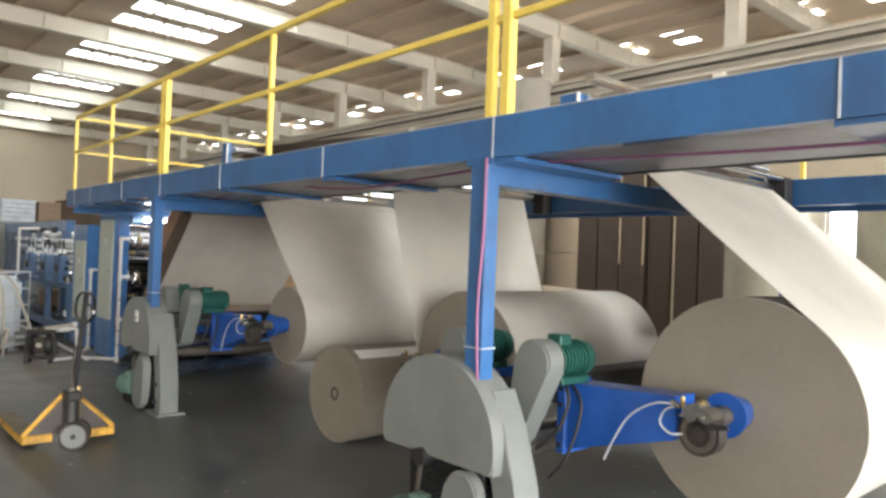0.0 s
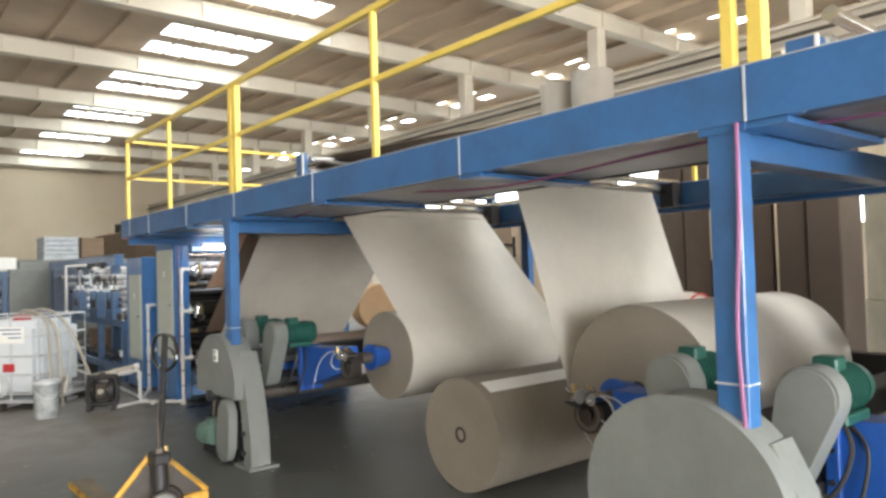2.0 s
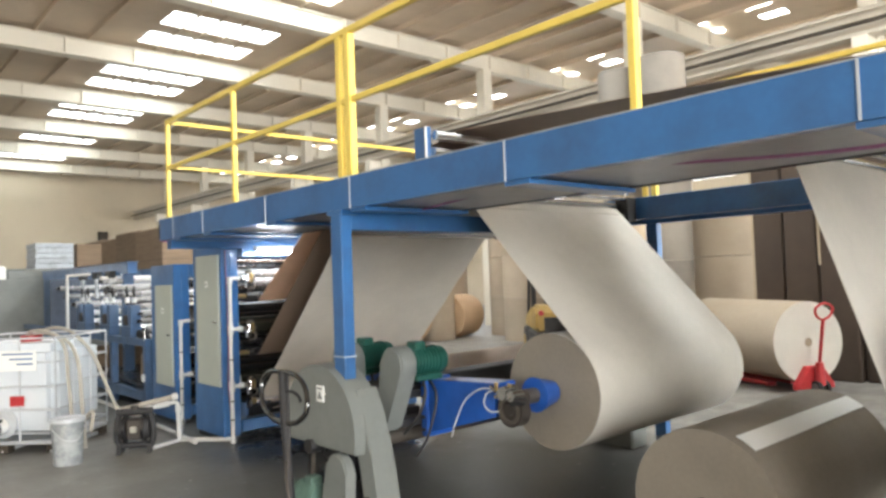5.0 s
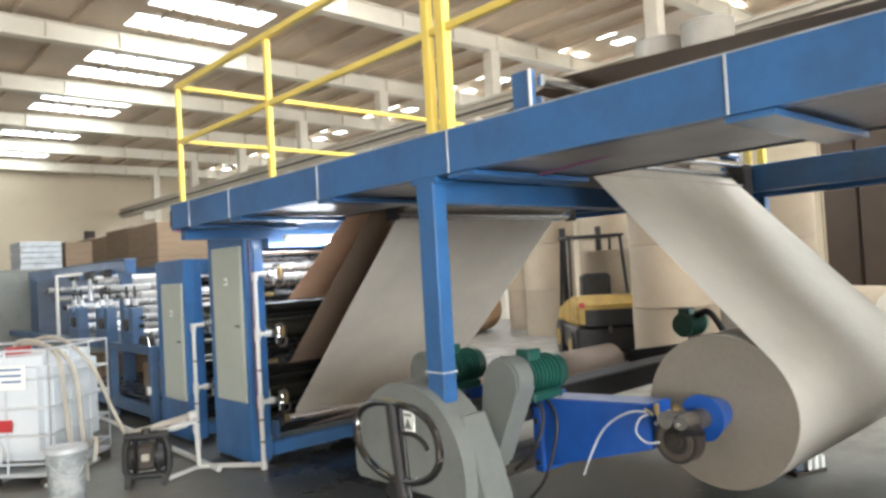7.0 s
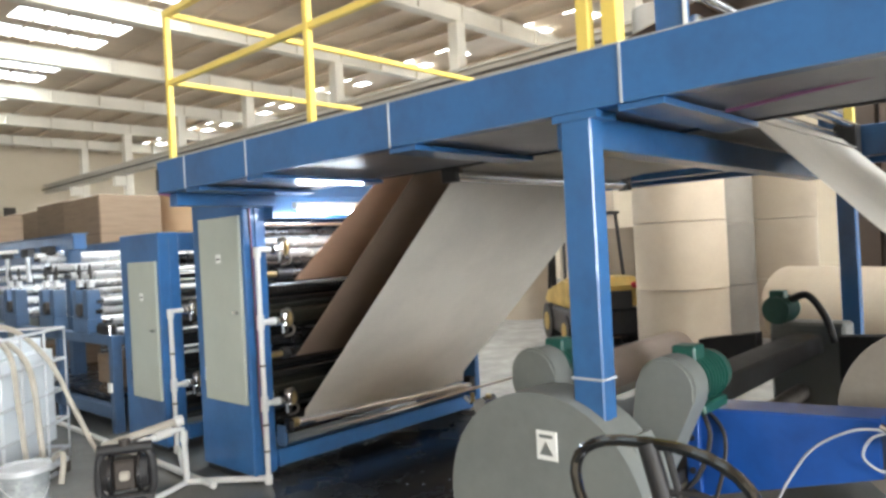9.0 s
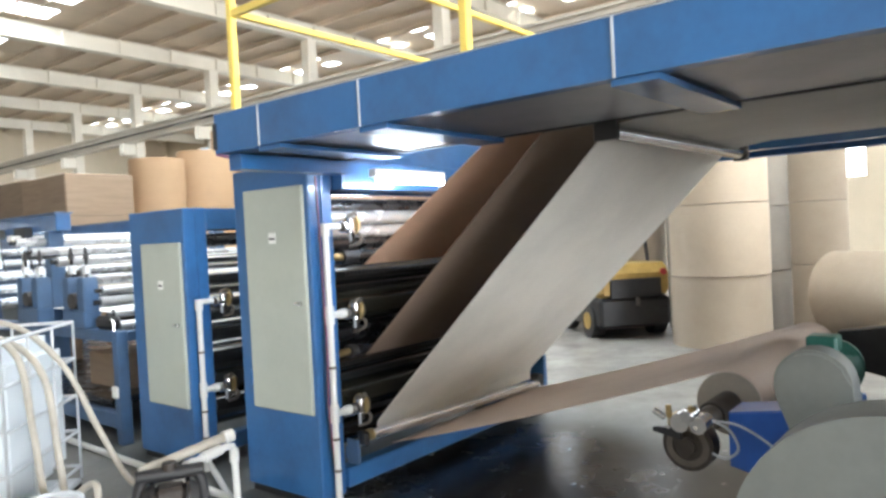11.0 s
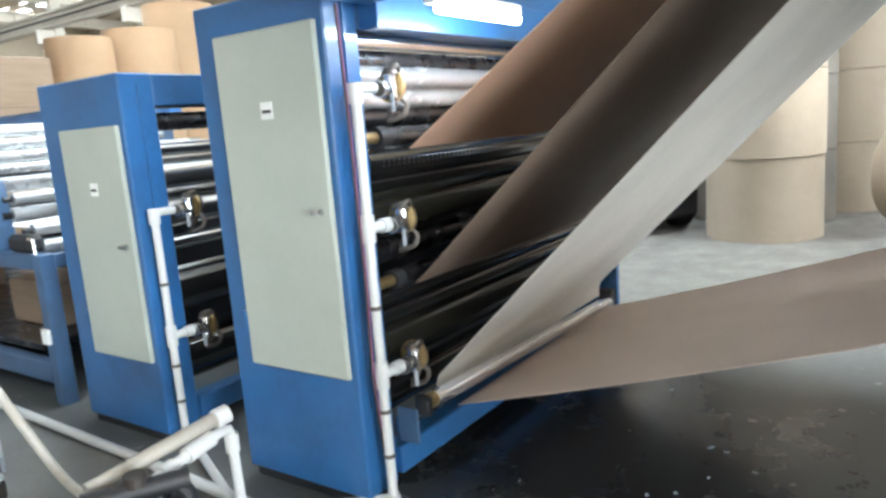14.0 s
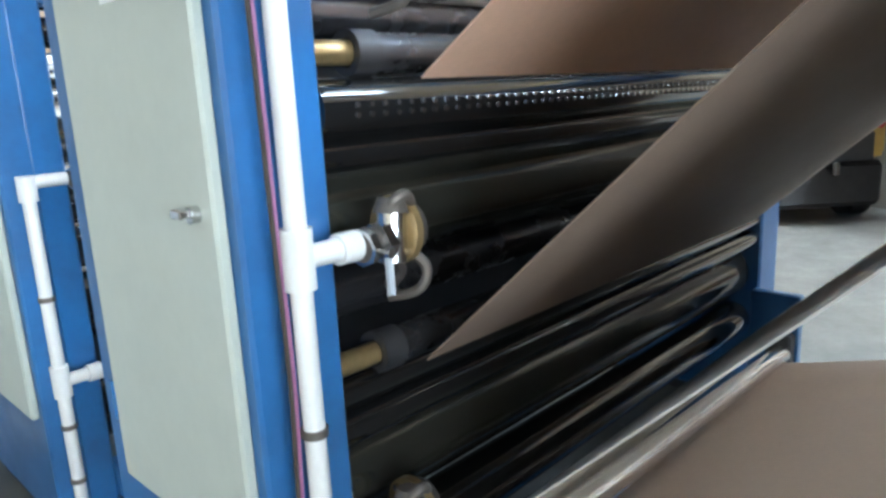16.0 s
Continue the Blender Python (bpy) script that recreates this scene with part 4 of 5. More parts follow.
def pipe_rig(u, x, y, z_top, tees, z_bot=0.0):
    p = pvc_line([(x, y, z_bot + 0.02), (x, y, z_top - 0.03), (x + 0.012, y, z_top - 0.006), (x + 0.04, y, z_top), (x + 0.12, y, z_top)], 0.021, u)
    part("elbow", cyl((x, y, z_top - 0.06), (x, y, z_top + 0.02), 0.029, 14), "white_plastic", p)
    part("foot_elbow", cyl((x, y, z_bot), (x, y, z_bot + 0.07), 0.03, 14), "white_plastic", p)
    for z in tees:
        part("tee", cyl((x, y, z - 0.055), (x, y, z + 0.055), 0.029, 14), "white_plastic", p)
        pvc_line([(x, y, z), (x + 0.14, y, z)], 0.022, u, "branch")
        part("branch_collar", cyl((x + 0.085, y, z), (x + 0.13, y, z), 0.03, 14), "white_plastic", p)
    for z in [z_top] + tees:
        steam_joint(u, x + 0.08, y - 0.01, z - 0.005)
    for z in (z_top + 0.12, 0.9, 0.45, 0.25):
        if z < z_top:
            part("pipe_clip", cyl((x, y, z - 0.008), (x, y, z + 0.008), 0.026, 12), "iron", p)


pipe_rig(A, 0.868, 9.475, 1.785, [1.228, 0.608])
for dx, colour in ((-0.026, "pink"), (-0.034, "core")):
    part("cable", tube(curve_pts([(0.86 + dx, 9.50, 2.1), (0.862 + dx, 9.49, 1.7), (0.858 + dx + 0.008, 9.49, 1.3), (0.87 + dx, 9.49, 1.0), (0.862 + dx, 9.49, 0.6), (0.9 + dx, 9.49, 0.15)]), 0.0045, 6), colour, A, "thin red cable beside the pipe")
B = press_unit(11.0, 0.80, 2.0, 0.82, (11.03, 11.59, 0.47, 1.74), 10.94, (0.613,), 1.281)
rollers(B, [(11.1, 1.75, 0.05, "dark_steel"), (11.15, 1.6, 0.04, "steel"), (11.2, 1.45, 0.11, "steel"), (11.15, 1.25, 0.09, "steel"), (11.12, 1.08, 0.04, "steel"), (11.2, 0.8, 0.14, "black_roller"), (11.2, 0.4, 0.14, "black_roller"), (11.1, 1.86, 0.04, "steel")])
pipe_rig(B, 0.875, 10.935, 1.281, [0.613])

# ---- the rest of the line, past the press ----
line = thing("roller_table", (2, 12.2, 0), "blue roller table frame with pale rollers and small cylinders", "roller table")
for y in (12.2, 13.7, 15.9, 18.1):
    for x in (0.86, 3.2):
        part("leg", box(x, x + 0.1, y, y + 0.1, 0, 1.0, 0.006), "blue_dusty", line)
for x in (0.86, 3.2):
    part("top_beam", box(x, x + 0.1, 12.3, 20, 0.9, 1.0, 0.006), "blue_dusty", line)
    part("low_beam", box(x, x + 0.1, 12.3, 20, 0.14, 0.27, 0.006), "blue_dusty", line)
part("cross_beam", box(0.96, 3.2, 12.22, 12.28, 0.9, 0.99, 0.006), "blue_dusty", line)
part("socket_box", box(0.83, 0.858, 12.21, 12.29, 0.42, 0.52, 0.006), "label", line, "white socket box")
part("under_tray", box(0.98, 3.2, 12.6, 19.5, 0.28, 0.34, 0.01), "dark_steel", line)
ROWS = [(12.42, 1.02, 0.05), (12.5, 1.13, 0.045), (12.75, 1.23, 0.05), (12.7, 1.34, 0.04), (13.1, 1.43, 0.05), (13.0, 1.54, 0.035), (13.6, 1.62, 0.05), (14.2, 1.73, 0.045), (14.6, 1.84, 0.045),
        (15.2, 1.16, 0.06), (15.8, 1.3, 0.05), (16.3, 1.45, 0.06), (16.9, 1.6, 0.05), (17.4, 1.75, 0.05)]
for y, z, r in ROWS:
    rl = part("roller", cyl((0.99, y, z), (3.2, y, z), r, 20), "white_roller", line, "pale worn roller")
    part("journal", cyl((0.93, y, z), (0.99, y, z), r * 0.5, 12), "dark_steel", rl)
for y, z in ((12.6, 1.08), (12.95, 1.28), (13.4, 1.49), (14.4, 1.68)):
    part("roller", cyl((0.99, y, z), (3.2, y, z), 0.035, 16), "dark_steel", line, "dark steel roller")
part("table_sheet", sheet([(12.3, 1.075), (13.2, 1.09), (16.5, 1.1)], 1.3, 3.1), "label", line, "pale board running over the rollers")
# added sheet, dark so the gaps between the rollers read as shade
part("back_sheet", box(1.0, 3.2, 18.2, 18.24, 0.9, 1.94, 0), "slate", line, "dark sheet standing in for the shade between rollers")


def bearing_head(y, w):
    """A dusty blue two-post bracket on the table's edge, with adjusting screws above its posts."""
    hd = part("bearing_head", box(0.84, 1.0, y, y + w, 1.001, 1.16, 0.01), "blue_dusty", line, "dusty blue bearing bracket")
    for a in (y, y + w - 0.14):
        part("bracket_post", prism([(a, 1.16), (a + 0.14, 1.16), (a + 0.14, 1.42), (a + 0.11, 1.47), (a + 0.03, 1.47), (a, 1.42)], 0.85, 0.99, bevel=0.008), "blue_dusty", hd)
        part("screw", cyl((0.92, a + 0.07, 1.47), (0.92, a + 0.07, 1.66), 0.014, 10), "dark_steel", hd)
        part("air_cylinder", cyl((0.92, a + 0.07, 1.5), (0.92, a + 0.07, 1.58), 0.036, 14), "cage", hd, "pale air cylinder")
        part("knob", cyl((0.92, a + 0.07, 1.64), (0.92, a + 0.07, 1.75), 0.03, 10, 0.01), "black", hd, "black pointed knob")
    part("bearing", cyl((0.83, y + w / 2, 1.25), (1.0, y + w / 2, 1.25), 0.075, 20), "rust", hd, "dark bearing")


for y, w in ((12.75, 0.44), (13.75, 0.5), (15.1, 0.5)):
    bearing_head(y, w)
part("drive_cover", box(0.87, 0.98, 12.32, 12.62, 1.001, 1.12, 0.03), "black", line, "black drive cover")
part("stub_rail", tube([(0.88, 12.28, 1.0), (0.88, 12.28, 1.09), (0.88, 12.34, 1.1)], 0.012, 8), "steel", line)
portal = thing("line_portal", (2, 15.5, 0), "blue portal frame over the roller table", "portal frame")
for y in (14.4, 19.5):
    for x in (1.3, 3.4):
        part("leg", box(x, x + 0.16, y + (0.0 if y > 15 else 0.1), y + (0.75 if y > 15 else 0.24), 0, 1.95, 0.006), "blue_dusty", portal)
for x in (1.3, 3.4):
    part("top_beam", box(x, x + 0.16, 14.3, 20.3, 1.951, 2.14, 0.006), "blue", portal)
    part("beam_lip", box(x - 0.02, x + 0.18, 14.29, 20.31, 2.141, 2.16, 0.003), "blue_dusty", portal)
part("cross_beam", box(1.462, 3.398, 20.05, 20.2, 1.95, 2.1, 0.006), "blue_dusty", portal)
for k, y in enumerate((14.9, 15.7, 16.6)):
    vb = part("valve_block", box(1.2, 1.296, y, y + 0.3, 1.9, 2.02, 0.01), "black", portal, "black valve block")
    part("air_cylinder", cyl((1.25, y + 0.15, 1.55), (1.25, y + 0.15, 1.9), 0.035, 12), "cage", vb)
    part("hose", tube(curve_pts([(1.25, y + 0.05, 1.9), (1.2, y - 0.1, 1.75), (1.22, y - 0.15, 1.5)]), 0.01, 6), "black", vb)
for y in (12.9, 15.4):
    cb = thing("carton", (1.6, y, 0.34), "brown cardboard carton under the roller table", "carton", "cartons")
    part("carton_body", box(1.25, 2.0, y, y + 0.7, 0.342, 0.68, 0.012), "card", cb)
    part("tape", box(1.6, 1.65, y - 0.002, y + 0.702, 0.68, 0.682, 0), "wood", cb)
part("lamp_case", box(1.1, 3.1, 15.0, 15.12, 1.86, 1.93, 0.006), "label", portal)
part("tube", cyl((1.15, 15.06, 1.84), (3.05, 15.06, 1.84), 0.018, 10), "tube", portal, "lit fluorescent tube")
part("white_pipe", tube([(0.9, 16.45, 1.0), (0.9, 16.45, 1.98), (1.3, 16.45, 2.0)], 0.03, 10), "white_plastic", portal)
g = thing("far_machine", (2, 21, 0), "grey-blue machine at the end of the line", "machine")
part("body", box(0.6, 3.8, 20.4, 25.5, 0, 1.7, 0.03), "grey", g)
part("hood", box(0.7, 3.6, 21, 25, 1.7, 2.25, 0.05), "grey", g, "grey machine hood")
part("frame", box(0.4, 3.9, 20.2, 20.4, 0, 2.0, 0.01), "grey", g, "grey end panel")
part("frame", box(-2.4, 0.4, 20.2, 20.35, 1.78, 1.95, 0.01), "blue_dusty", g)
part("side_hood", box(-2.5, 0.6, 20.36, 21.4, 1.96, 2.3, 0.04), "label", g, "white side hood")
for x in (-2.4, -1.0, 0.24):
    part("frame_leg", box(x, x + 0.14, 20.2, 20.34, 0, 1.78, 0.01), "blue_dusty", g)
for k in range(8):
    part("roller", cyl((-2.26, 20.27, 0.42 + 0.16 * k), (0.24, 20.27, 0.42 + 0.16 * k), 0.055 if k % 2 else 0.035, 16), "white_roller" if k % 3 else "dark_steel", g)
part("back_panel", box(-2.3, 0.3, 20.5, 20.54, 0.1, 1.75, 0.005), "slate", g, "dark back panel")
ws = thing("sheet_bundle", (1.7, 21.6, 2.25), "bundle of white sheets on top of the machine", "sheet bundle")
for k in range(5):
    part("sheet_layer", box(1.34 + 0.01 * (k % 2), 2.18, 21.2, 22.2, 2.252 + 0.125 * k, 2.365 + 0.125 * k, 0.006), "seam", ws)
cb = thing("carton", (2.5, 21.6, 2.25), "brown cardboard carton on top of the machine", "carton", "cartons")
part("carton_body", box(2.25, 2.82, 21.2, 21.9, 2.252, 2.85, 0.012), "card", cb)
part("tape", box(2.52, 2.57, 21.198, 21.902, 2.85, 2.852, 0), "wood", cb)
for k in range(3):
    st = thing("sheet_stack", (-1.6 + k * 0.9, 22 + k, 0), "stack of brown board sheets beside the machine", "board stack", "board stacks")
    part("board_block", box(-2.2 + k * 1.2, -1.2 + k * 1.2, 22, 23.4, 0.12, 1.3, 0.01), "card", st)
    part("pallet", box(-2.2 + k * 1.2, -1.2 + k * 1.2, 22, 23.4, 0, 0.118, 0.01), "wood", st)

# tubes under the bridge at the press
for x0, x1, y, z in ((1.05, 1.75, 9.22, 2.08), (0.75, 1.25, 8.38, 2.30)):
    l = thing("tube_lamp", ((x0 + x1) / 2, y, z), "lit white fluorescent tube lamp under the bridge", "lamp", "tube lamps")
    part("case", box(x0, x1, y - 0.03, y + 0.03, z, z + 0.05, 0.006), "label", l)
    part("tube", cyl((x0 + 0.03, y - 0.02, z - 0.02), (x1 - 0.03, y - 0.02, z - 0.02), 0.018, 12), "tube", l, "lit tube")

# ---- tank, bucket, pump and floor pipes ----


def tank():
    m = Matrix.Translation((-0.62, 10.55, 0.0)) @ Matrix.Rotation(radians(45), 4, "Z") @ Matrix.Diagonal((1, 1, 1.07, 1))
    t = thing("tank", (-0.62, 11.3, 0), "white caged plastic liquid tank with hoses in its lid", "tank")
    L, W, H = 1.0, 1.2, 1.15
    body = box(0.04, L - 0.04, 0.04, W - 0.04, 0.2, 1.08, 0)
    bmesh.ops.bevel(body, geom=list(body.edges), offset=0.09, segments=4, affect="EDGES")
    bo = part("bottle", moved(body, m), "tank", t, "translucent white plastic bottle")
    part("lid", moved(cyl((0.5, 0.6, 1.08), (0.5, 0.6, 1.14), 0.11, 24), m), "red", t, "red screw lid")
    part("pallet", moved(box(0, L, 0, W, 0.085, 0.12, 0.01), m), "cage", t, "pale steel pallet deck")
    for u in (0.0, 0.44, 0.88):
        for v in (0.0, 0.54, 1.08):
            part("pallet_foot", moved(box(u, u + 0.12, v, v + 0.12, 0.0, 0.084, 0.008), m), "core", t, "dark pallet foot")
    for v in (0.0, 0.54, 1.08):
        part("pallet_runner", moved(tube([(0, v + 0.06, 0.02), (L, v + 0.06, 0.02)], 0.018, 8), m), "cage", t)
    for z in (0.2, 0.43, 0.66, 0.9, 1.14):
        part("cage_bar", moved(tube([(0, 0, z), (L, 0, z), (L, W, z), (0, W, z), (0, 0.001, z)], 0.011, 8), m), "cage", t)
    for k in range(4):
        u = k / 3
        for p in ((u * L, 0), (u * L, W), (0, u * W), (L, u * W)):
            part("cage_post", moved(tube([(p[0], p[1], 0.12), (p[0], p[1], 1.14)], 0.0095, 8), m), "cage", t)
    part("valve_recess", moved(cyl((0.03, 0.6, 0.3), (0.016, 0.6, 0.3), 0.15, 28), m), "cage", t, "grey valve recess")
    vb = part("valve", moved(cyl((0.0, 0.6, 0.28), (-0.12, 0.6, 0.26), 0.075, 24), m), "label", t, "white outlet valve")
    part("valve_cap", moved(cyl((-0.12, 0.6, 0.26), (-0.135, 0.6, 0.258), 0.085, 24), m), "grey", vb, "grey screw cap")
    part("valve_handle", moved(box(-0.14, -0.1, 0.52, 0.68, 0.33, 0.36, 0.005), m), "black", t)
    part("label_sheet", moved(box(-0.016, -0.012, 0.2, 0.62, 0.82, 1.02, 0), m), "label", t, "white paper label")
    for k in range(3):
        part("label_line", moved(box(-0.0185, -0.0165, 0.24, 0.58 - 0.08 * k, 0.98 - 0.05 * k, 0.995 - 0.05 * k, 0), m), "blue", t)
    part("red_mark", moved(box(-0.016, -0.012, 0.34, 0.5, 0.47, 0.57, 0), m), "red", t, "red printed mark")


tank()
hs = thing("hose", (-0.3, 10.6, 0), "pale ribbed suction hoses from the tank lid", "hose")
part("hose_line", tube(curve_pts([(-0.75, 11.4, 1.1), (-0.72, 11.2, 1.27), (-0.62, 10.85, 1.27), (-0.53, 10.55, 1.12), (-0.52, 10.42, 0.7), (-0.5, 10.3, 0.3), (-0.42, 9.95, 0.48), (-0.46, 9.86, 0.3)]), 0.019, 10), "hose", hs)
part("hose_line", tube(curve_pts([(-0.66, 11.42, 1.1), (-0.55, 11.25, 1.28), (-0.38, 10.95, 1.26), (-0.2, 10.75, 1.0), (-0.08, 10.6, 0.6), (0.02, 10.45, 0.28), (0.1, 10.25, 0.2)]), 0.019, 10), "hose", hs)
part("hose_line", tube(curve_pts([(-0.7, 11.45, 1.1), (-0.64, 11.3, 1.24), (-0.5, 10.8, 1.2), (-0.42, 10.5, 1.0), (-0.4, 10.4, 0.5), (-0.4, 10.3, 0.05)]), 0.02, 10), "hose", hs)
BX, BY = -0.65, 9.95
bk = thing("bucket", (BX, BY, 0), "cloudy grey-white plastic bucket on the floor by the tank", "bucket")
part("shell", cyl((BX, BY, 0), (BX, BY, 0.43), 0.132, 36, 0.15), "clear_bucket", bk)
for z, r in ((0.33, 0.152), (0.37, 0.154), (0.03, 0.137)):
    part("rib", cyl((BX, BY, z), (BX, BY, z + 0.014), r, 36, hole=0.13), "clear_bucket", bk)
part("rim", cyl((BX, BY, 0.42), (BX, BY, 0.455), 0.163, 36, hole=0.14), "cage", bk, "pale rim")
part("lid", cyl((BX, BY, 0.43), (BX, BY, 0.445), 0.139, 32), "cage", bk, "pale lid")
part("handle", tube(curve_pts([(BX - 0.15, BY - 0.03, 0.36), (BX - 0.08, BY - 0.15, 0.27), (BX + 0.05, BY - 0.155, 0.25), (BX + 0.15, BY - 0.03, 0.36)]), 0.005, 8), "cage", bk, "wire handle")
pump = thing("pump", (0.0, 9.95, 0), "black diaphragm pump with a pale centre on the floor", "pump")
PM = Matrix.Translation((-0.02, 9.90, 0)) @ Matrix.Rotation(radians(-30), 4, "Z") @ Matrix.Diagonal((1, 1, 1.08, 1))
part("body", moved(box(-0.08, 0.08, -0.07, 0.07, 0.13, 0.33, 0.02), PM), "rust", pump, "dark brown centre block")
part("air_valve", moved(box(-0.035, 0.035, -0.10, -0.06, 0.2, 0.26, 0.012), PM), "hose", pump, "pale air valve")
for q in (-1, 1):
    part("chamber", moved(cyl((q * 0.08, 0, 0.23), (q * 0.15, 0, 0.23), 0.125, 28, 0.095), PM), "black", pump, "black dished chamber")
    part("clamp_band", moved(cyl((q * 0.085, 0, 0.23), (q * 0.105, 0, 0.23), 0.133, 28, hole=0.12), PM), "dark_steel", pump)
    part("riser", moved(tube(curve_pts([(q * 0.15, 0, 0.08), (q * 0.18, 0, 0.14), (q * 0.17, 0, 0.32), (q * 0.13, 0, 0.39)]), 0.03, 10), PM), "black", pump)
    part("foot", moved(prism([(-0.1, 0), (0.1, 0), (0.06, 0.09), (-0.06, 0.09)], q * 0.15 - 0.025, q * 0.15 + 0.025, bevel=0.006), PM), "black", pump)
part("top_manifold", moved(tube([(-0.18, 0, 0.39), (0.18, 0, 0.39)], 0.036, 14), PM), "black", pump, "black top manifold")
part("low_manifold", moved(tube([(-0.18, 0, 0.07), (0.18, 0, 0.07)], 0.03, 12), PM), "black", pump, "black lower manifold")
part("spout", moved(cyl((0, 0, 0.41), (0, 0, 0.45), 0.04, 16), PM), "rust", pump, "dark outlet spout")
fp = thing("floor_pipe", (0.6, 10.5, 0), "white plastic pipes along the floor beside the press", "pipe")
pvc_line([(0.55, 9.72, 0.03), (0.60, 11.0, 0.03), (0.66, 13.0, 0.03), (0.7, 20.0, 0.03)], 0.026, fp)
big = pvc_line([(-0.12, 10.05, 0.43), (0.1, 10.03, 0.46), (0.44, 9.99, 0.51)], 0.031, fp, "hose_pipe")
big.data.materials[0] = M["hose"]
big["label"] = "thick pale flexible pipe"
low = pvc_line([(0.02, 9.9, 0.42), (0.2, 9.94, 0.435), (0.42, 9.98, 0.45), (0.455, 9.985, 0.44), (0.465, 9.985, 0.40), (0.475, 9.985, 0.02)], 0.022, fp)
part("collar", cyl((0.22, 9.944, 0.437), (0.36, 9.97, 0.446), 0.033, 14), "white_plastic", low)
part("collar", cyl((0.09, 9.915, 0.428), (0.15, 9.928, 0.432), 0.03, 14), "white_plastic", low)
part("collar", cyl((0.4, 9.99, 0.505), (0.46, 9.983, 0.512), 0.04, 14), "white_plastic", low, "white end cap")
part("collar", cyl((0.465, 9.985, 0.34), (0.465, 9.985, 0.42), 0.03, 14), "white_plastic", low)
pvc_line([(0.475, 9.985, 0.03), (0.6, 9.86, 0.03), (0.87, 9.49, 0.04)], 0.024, fp)
pvc_line([(0.475, 9.99, 0.03), (0.66, 10.42, 0.04), (0.87, 10.9, 0.05)], 0.022, fp)
pvc_line([(0.12, 9.82, 0.03), (0.3, 9.90, 0.03), (0.46, 9.98, 0.03)], 0.022, fp)

# ---- hand pallet truck ----


def pallet_truck():
    t = thing("pallet_truck", (-0.8, 5.35, 0), "worn yellow hand pallet truck with an upright black handle", "pallet truck")
    for x in (-1.16, -0.62):
        fk = part("fork", prism([(5.25, 0.045), (6.25, 0.035), (6.32, 0.055), (6.3, 0.078), (5.25, 0.095)], x, x + 0.16, bevel=0.005), "orange", t, "worn yellow fork")
        part("fork_top", box(x + 0.012, x + 0.148, 5.28, 6.26, 0.0965, 0.0995, 0), "fork_top", fk, "scuffed dark fork top")
        part("fork_roller", cyl((x + 0.03, 6.12, 0.04), (x + 0.13, 6.12, 0.04), 0.04, 16), "label", t)
    for x0, x1 in ((-1.16, -0.94), (-0.68, -0.46)):
        part("head_plate", box(x0, x1, 5.16, 5.26, 0.05, 0.115, 0.008), "orange", t)
    for q in (-1, 1):
        # dark gusset with a yellow edge, from the pump down to the fork
        bm = bmesh.new()
        tri_x = (-0.81 + q * 0.03, -0.81 + q * 0.345, -0.81 + q * 0.03)
        front = [bm.verts.new((tx, ty, tz)) for tx, ty, tz in zip(tri_x, (5.19, 5.19, 5.23), (0.10, 0.10, 0.41))]
        back = [bm.verts.new(v.co + Vector((0, 0.014, 0))) for v in front]
        bm.faces.new(front)
        bm.faces.new(back[::-1])
        for k in range(3):
            bm.faces.new((front[k], back[k], back[(k + 1) % 3], front[(k + 1) % 3]))
        part("gusset", bm, "rust", t, "dark dirty gusset plate")
        bm = bmesh.new()
        tube([(-0.81 + q * 0.045, 5.24, 0.42), (-0.81 + q * 0.345, 5.19, 0.115)], 0.02, 6, bm)
        part("brace", bm, "orange", t)
        axis = Vector((-0.42, -0.9, 0)).normalized()
        mid = Vector((-0.79, 5.09, 0.108)) + axis * (q * 0.06)
        w = part("wheel", cyl(mid - axis * 0.027, mid + axis * 0.027, 0.108, 32), "rust", t, "scuffed dark steering wheel")
        part("wheel_disc", cyl(mid - axis * 0.029, mid + axis * 0.029, 0.092, 28), "grey", w, "scuffed grey wheel disc")
        part("hub", cyl(mid - axis * 0.036, mid + axis * 0.036, 0.022, 16), "rust", w)
    part("pump_body", cyl((-0.81, 5.14, 0.2), (-0.81, 5.16, 0.42), 0.055, 20), "black", t)
    part("pump_ram", cyl((-0.76, 5.17, 0.2), (-0.76, 5.18, 0.49), 0.022, 14), "brass", t, "brassy pump ram")
    part("release_valve", box(-0.85, -0.80, 5.10, 5.15, 0.42, 0.50, 0.008), "iron", t)
    part("pump_head", box(-0.87, -0.75, 5.08, 5.24, 0.38, 0.46, 0.015), "black", t)
    # the handle: a wide loop on a leaning shaft, with an inner rod and a release lever
    mid = Vector((-0.645, 5.52, 1.118))
    lean = Vector((0.166, 0.354, 0.92)).normalized()
    wide = Vector((0.087, -0.996, 0.0))
    part("shaft", tube([(-0.81, 5.14, 0.42), mid - lean * 0.16, mid + lean * 0.135], 0.023, 12), "black", t)
    loop = []
    for k in range(33):
        a = 2 * math.pi * k / 32
        c, q = math.cos(a), math.sin(a)
        cc = math.copysign(abs(c) ** 0.75, c) * (0.215 if q > 0 else 0.215 - 0.05 * q * q)
        loop.append(mid + wide * cc + lean * (math.copysign(abs(q) ** 0.8, q) * 0.14))
    part("handle", tube(loop, 0.014, 10), "black_roller", t, "glossy black loop handle")
    part("inner_rod", tube([mid - lean * 0.3 + wide * 0.03, mid + lean * 0.13 + wide * 0.045], 0.009, 8), "black", t)
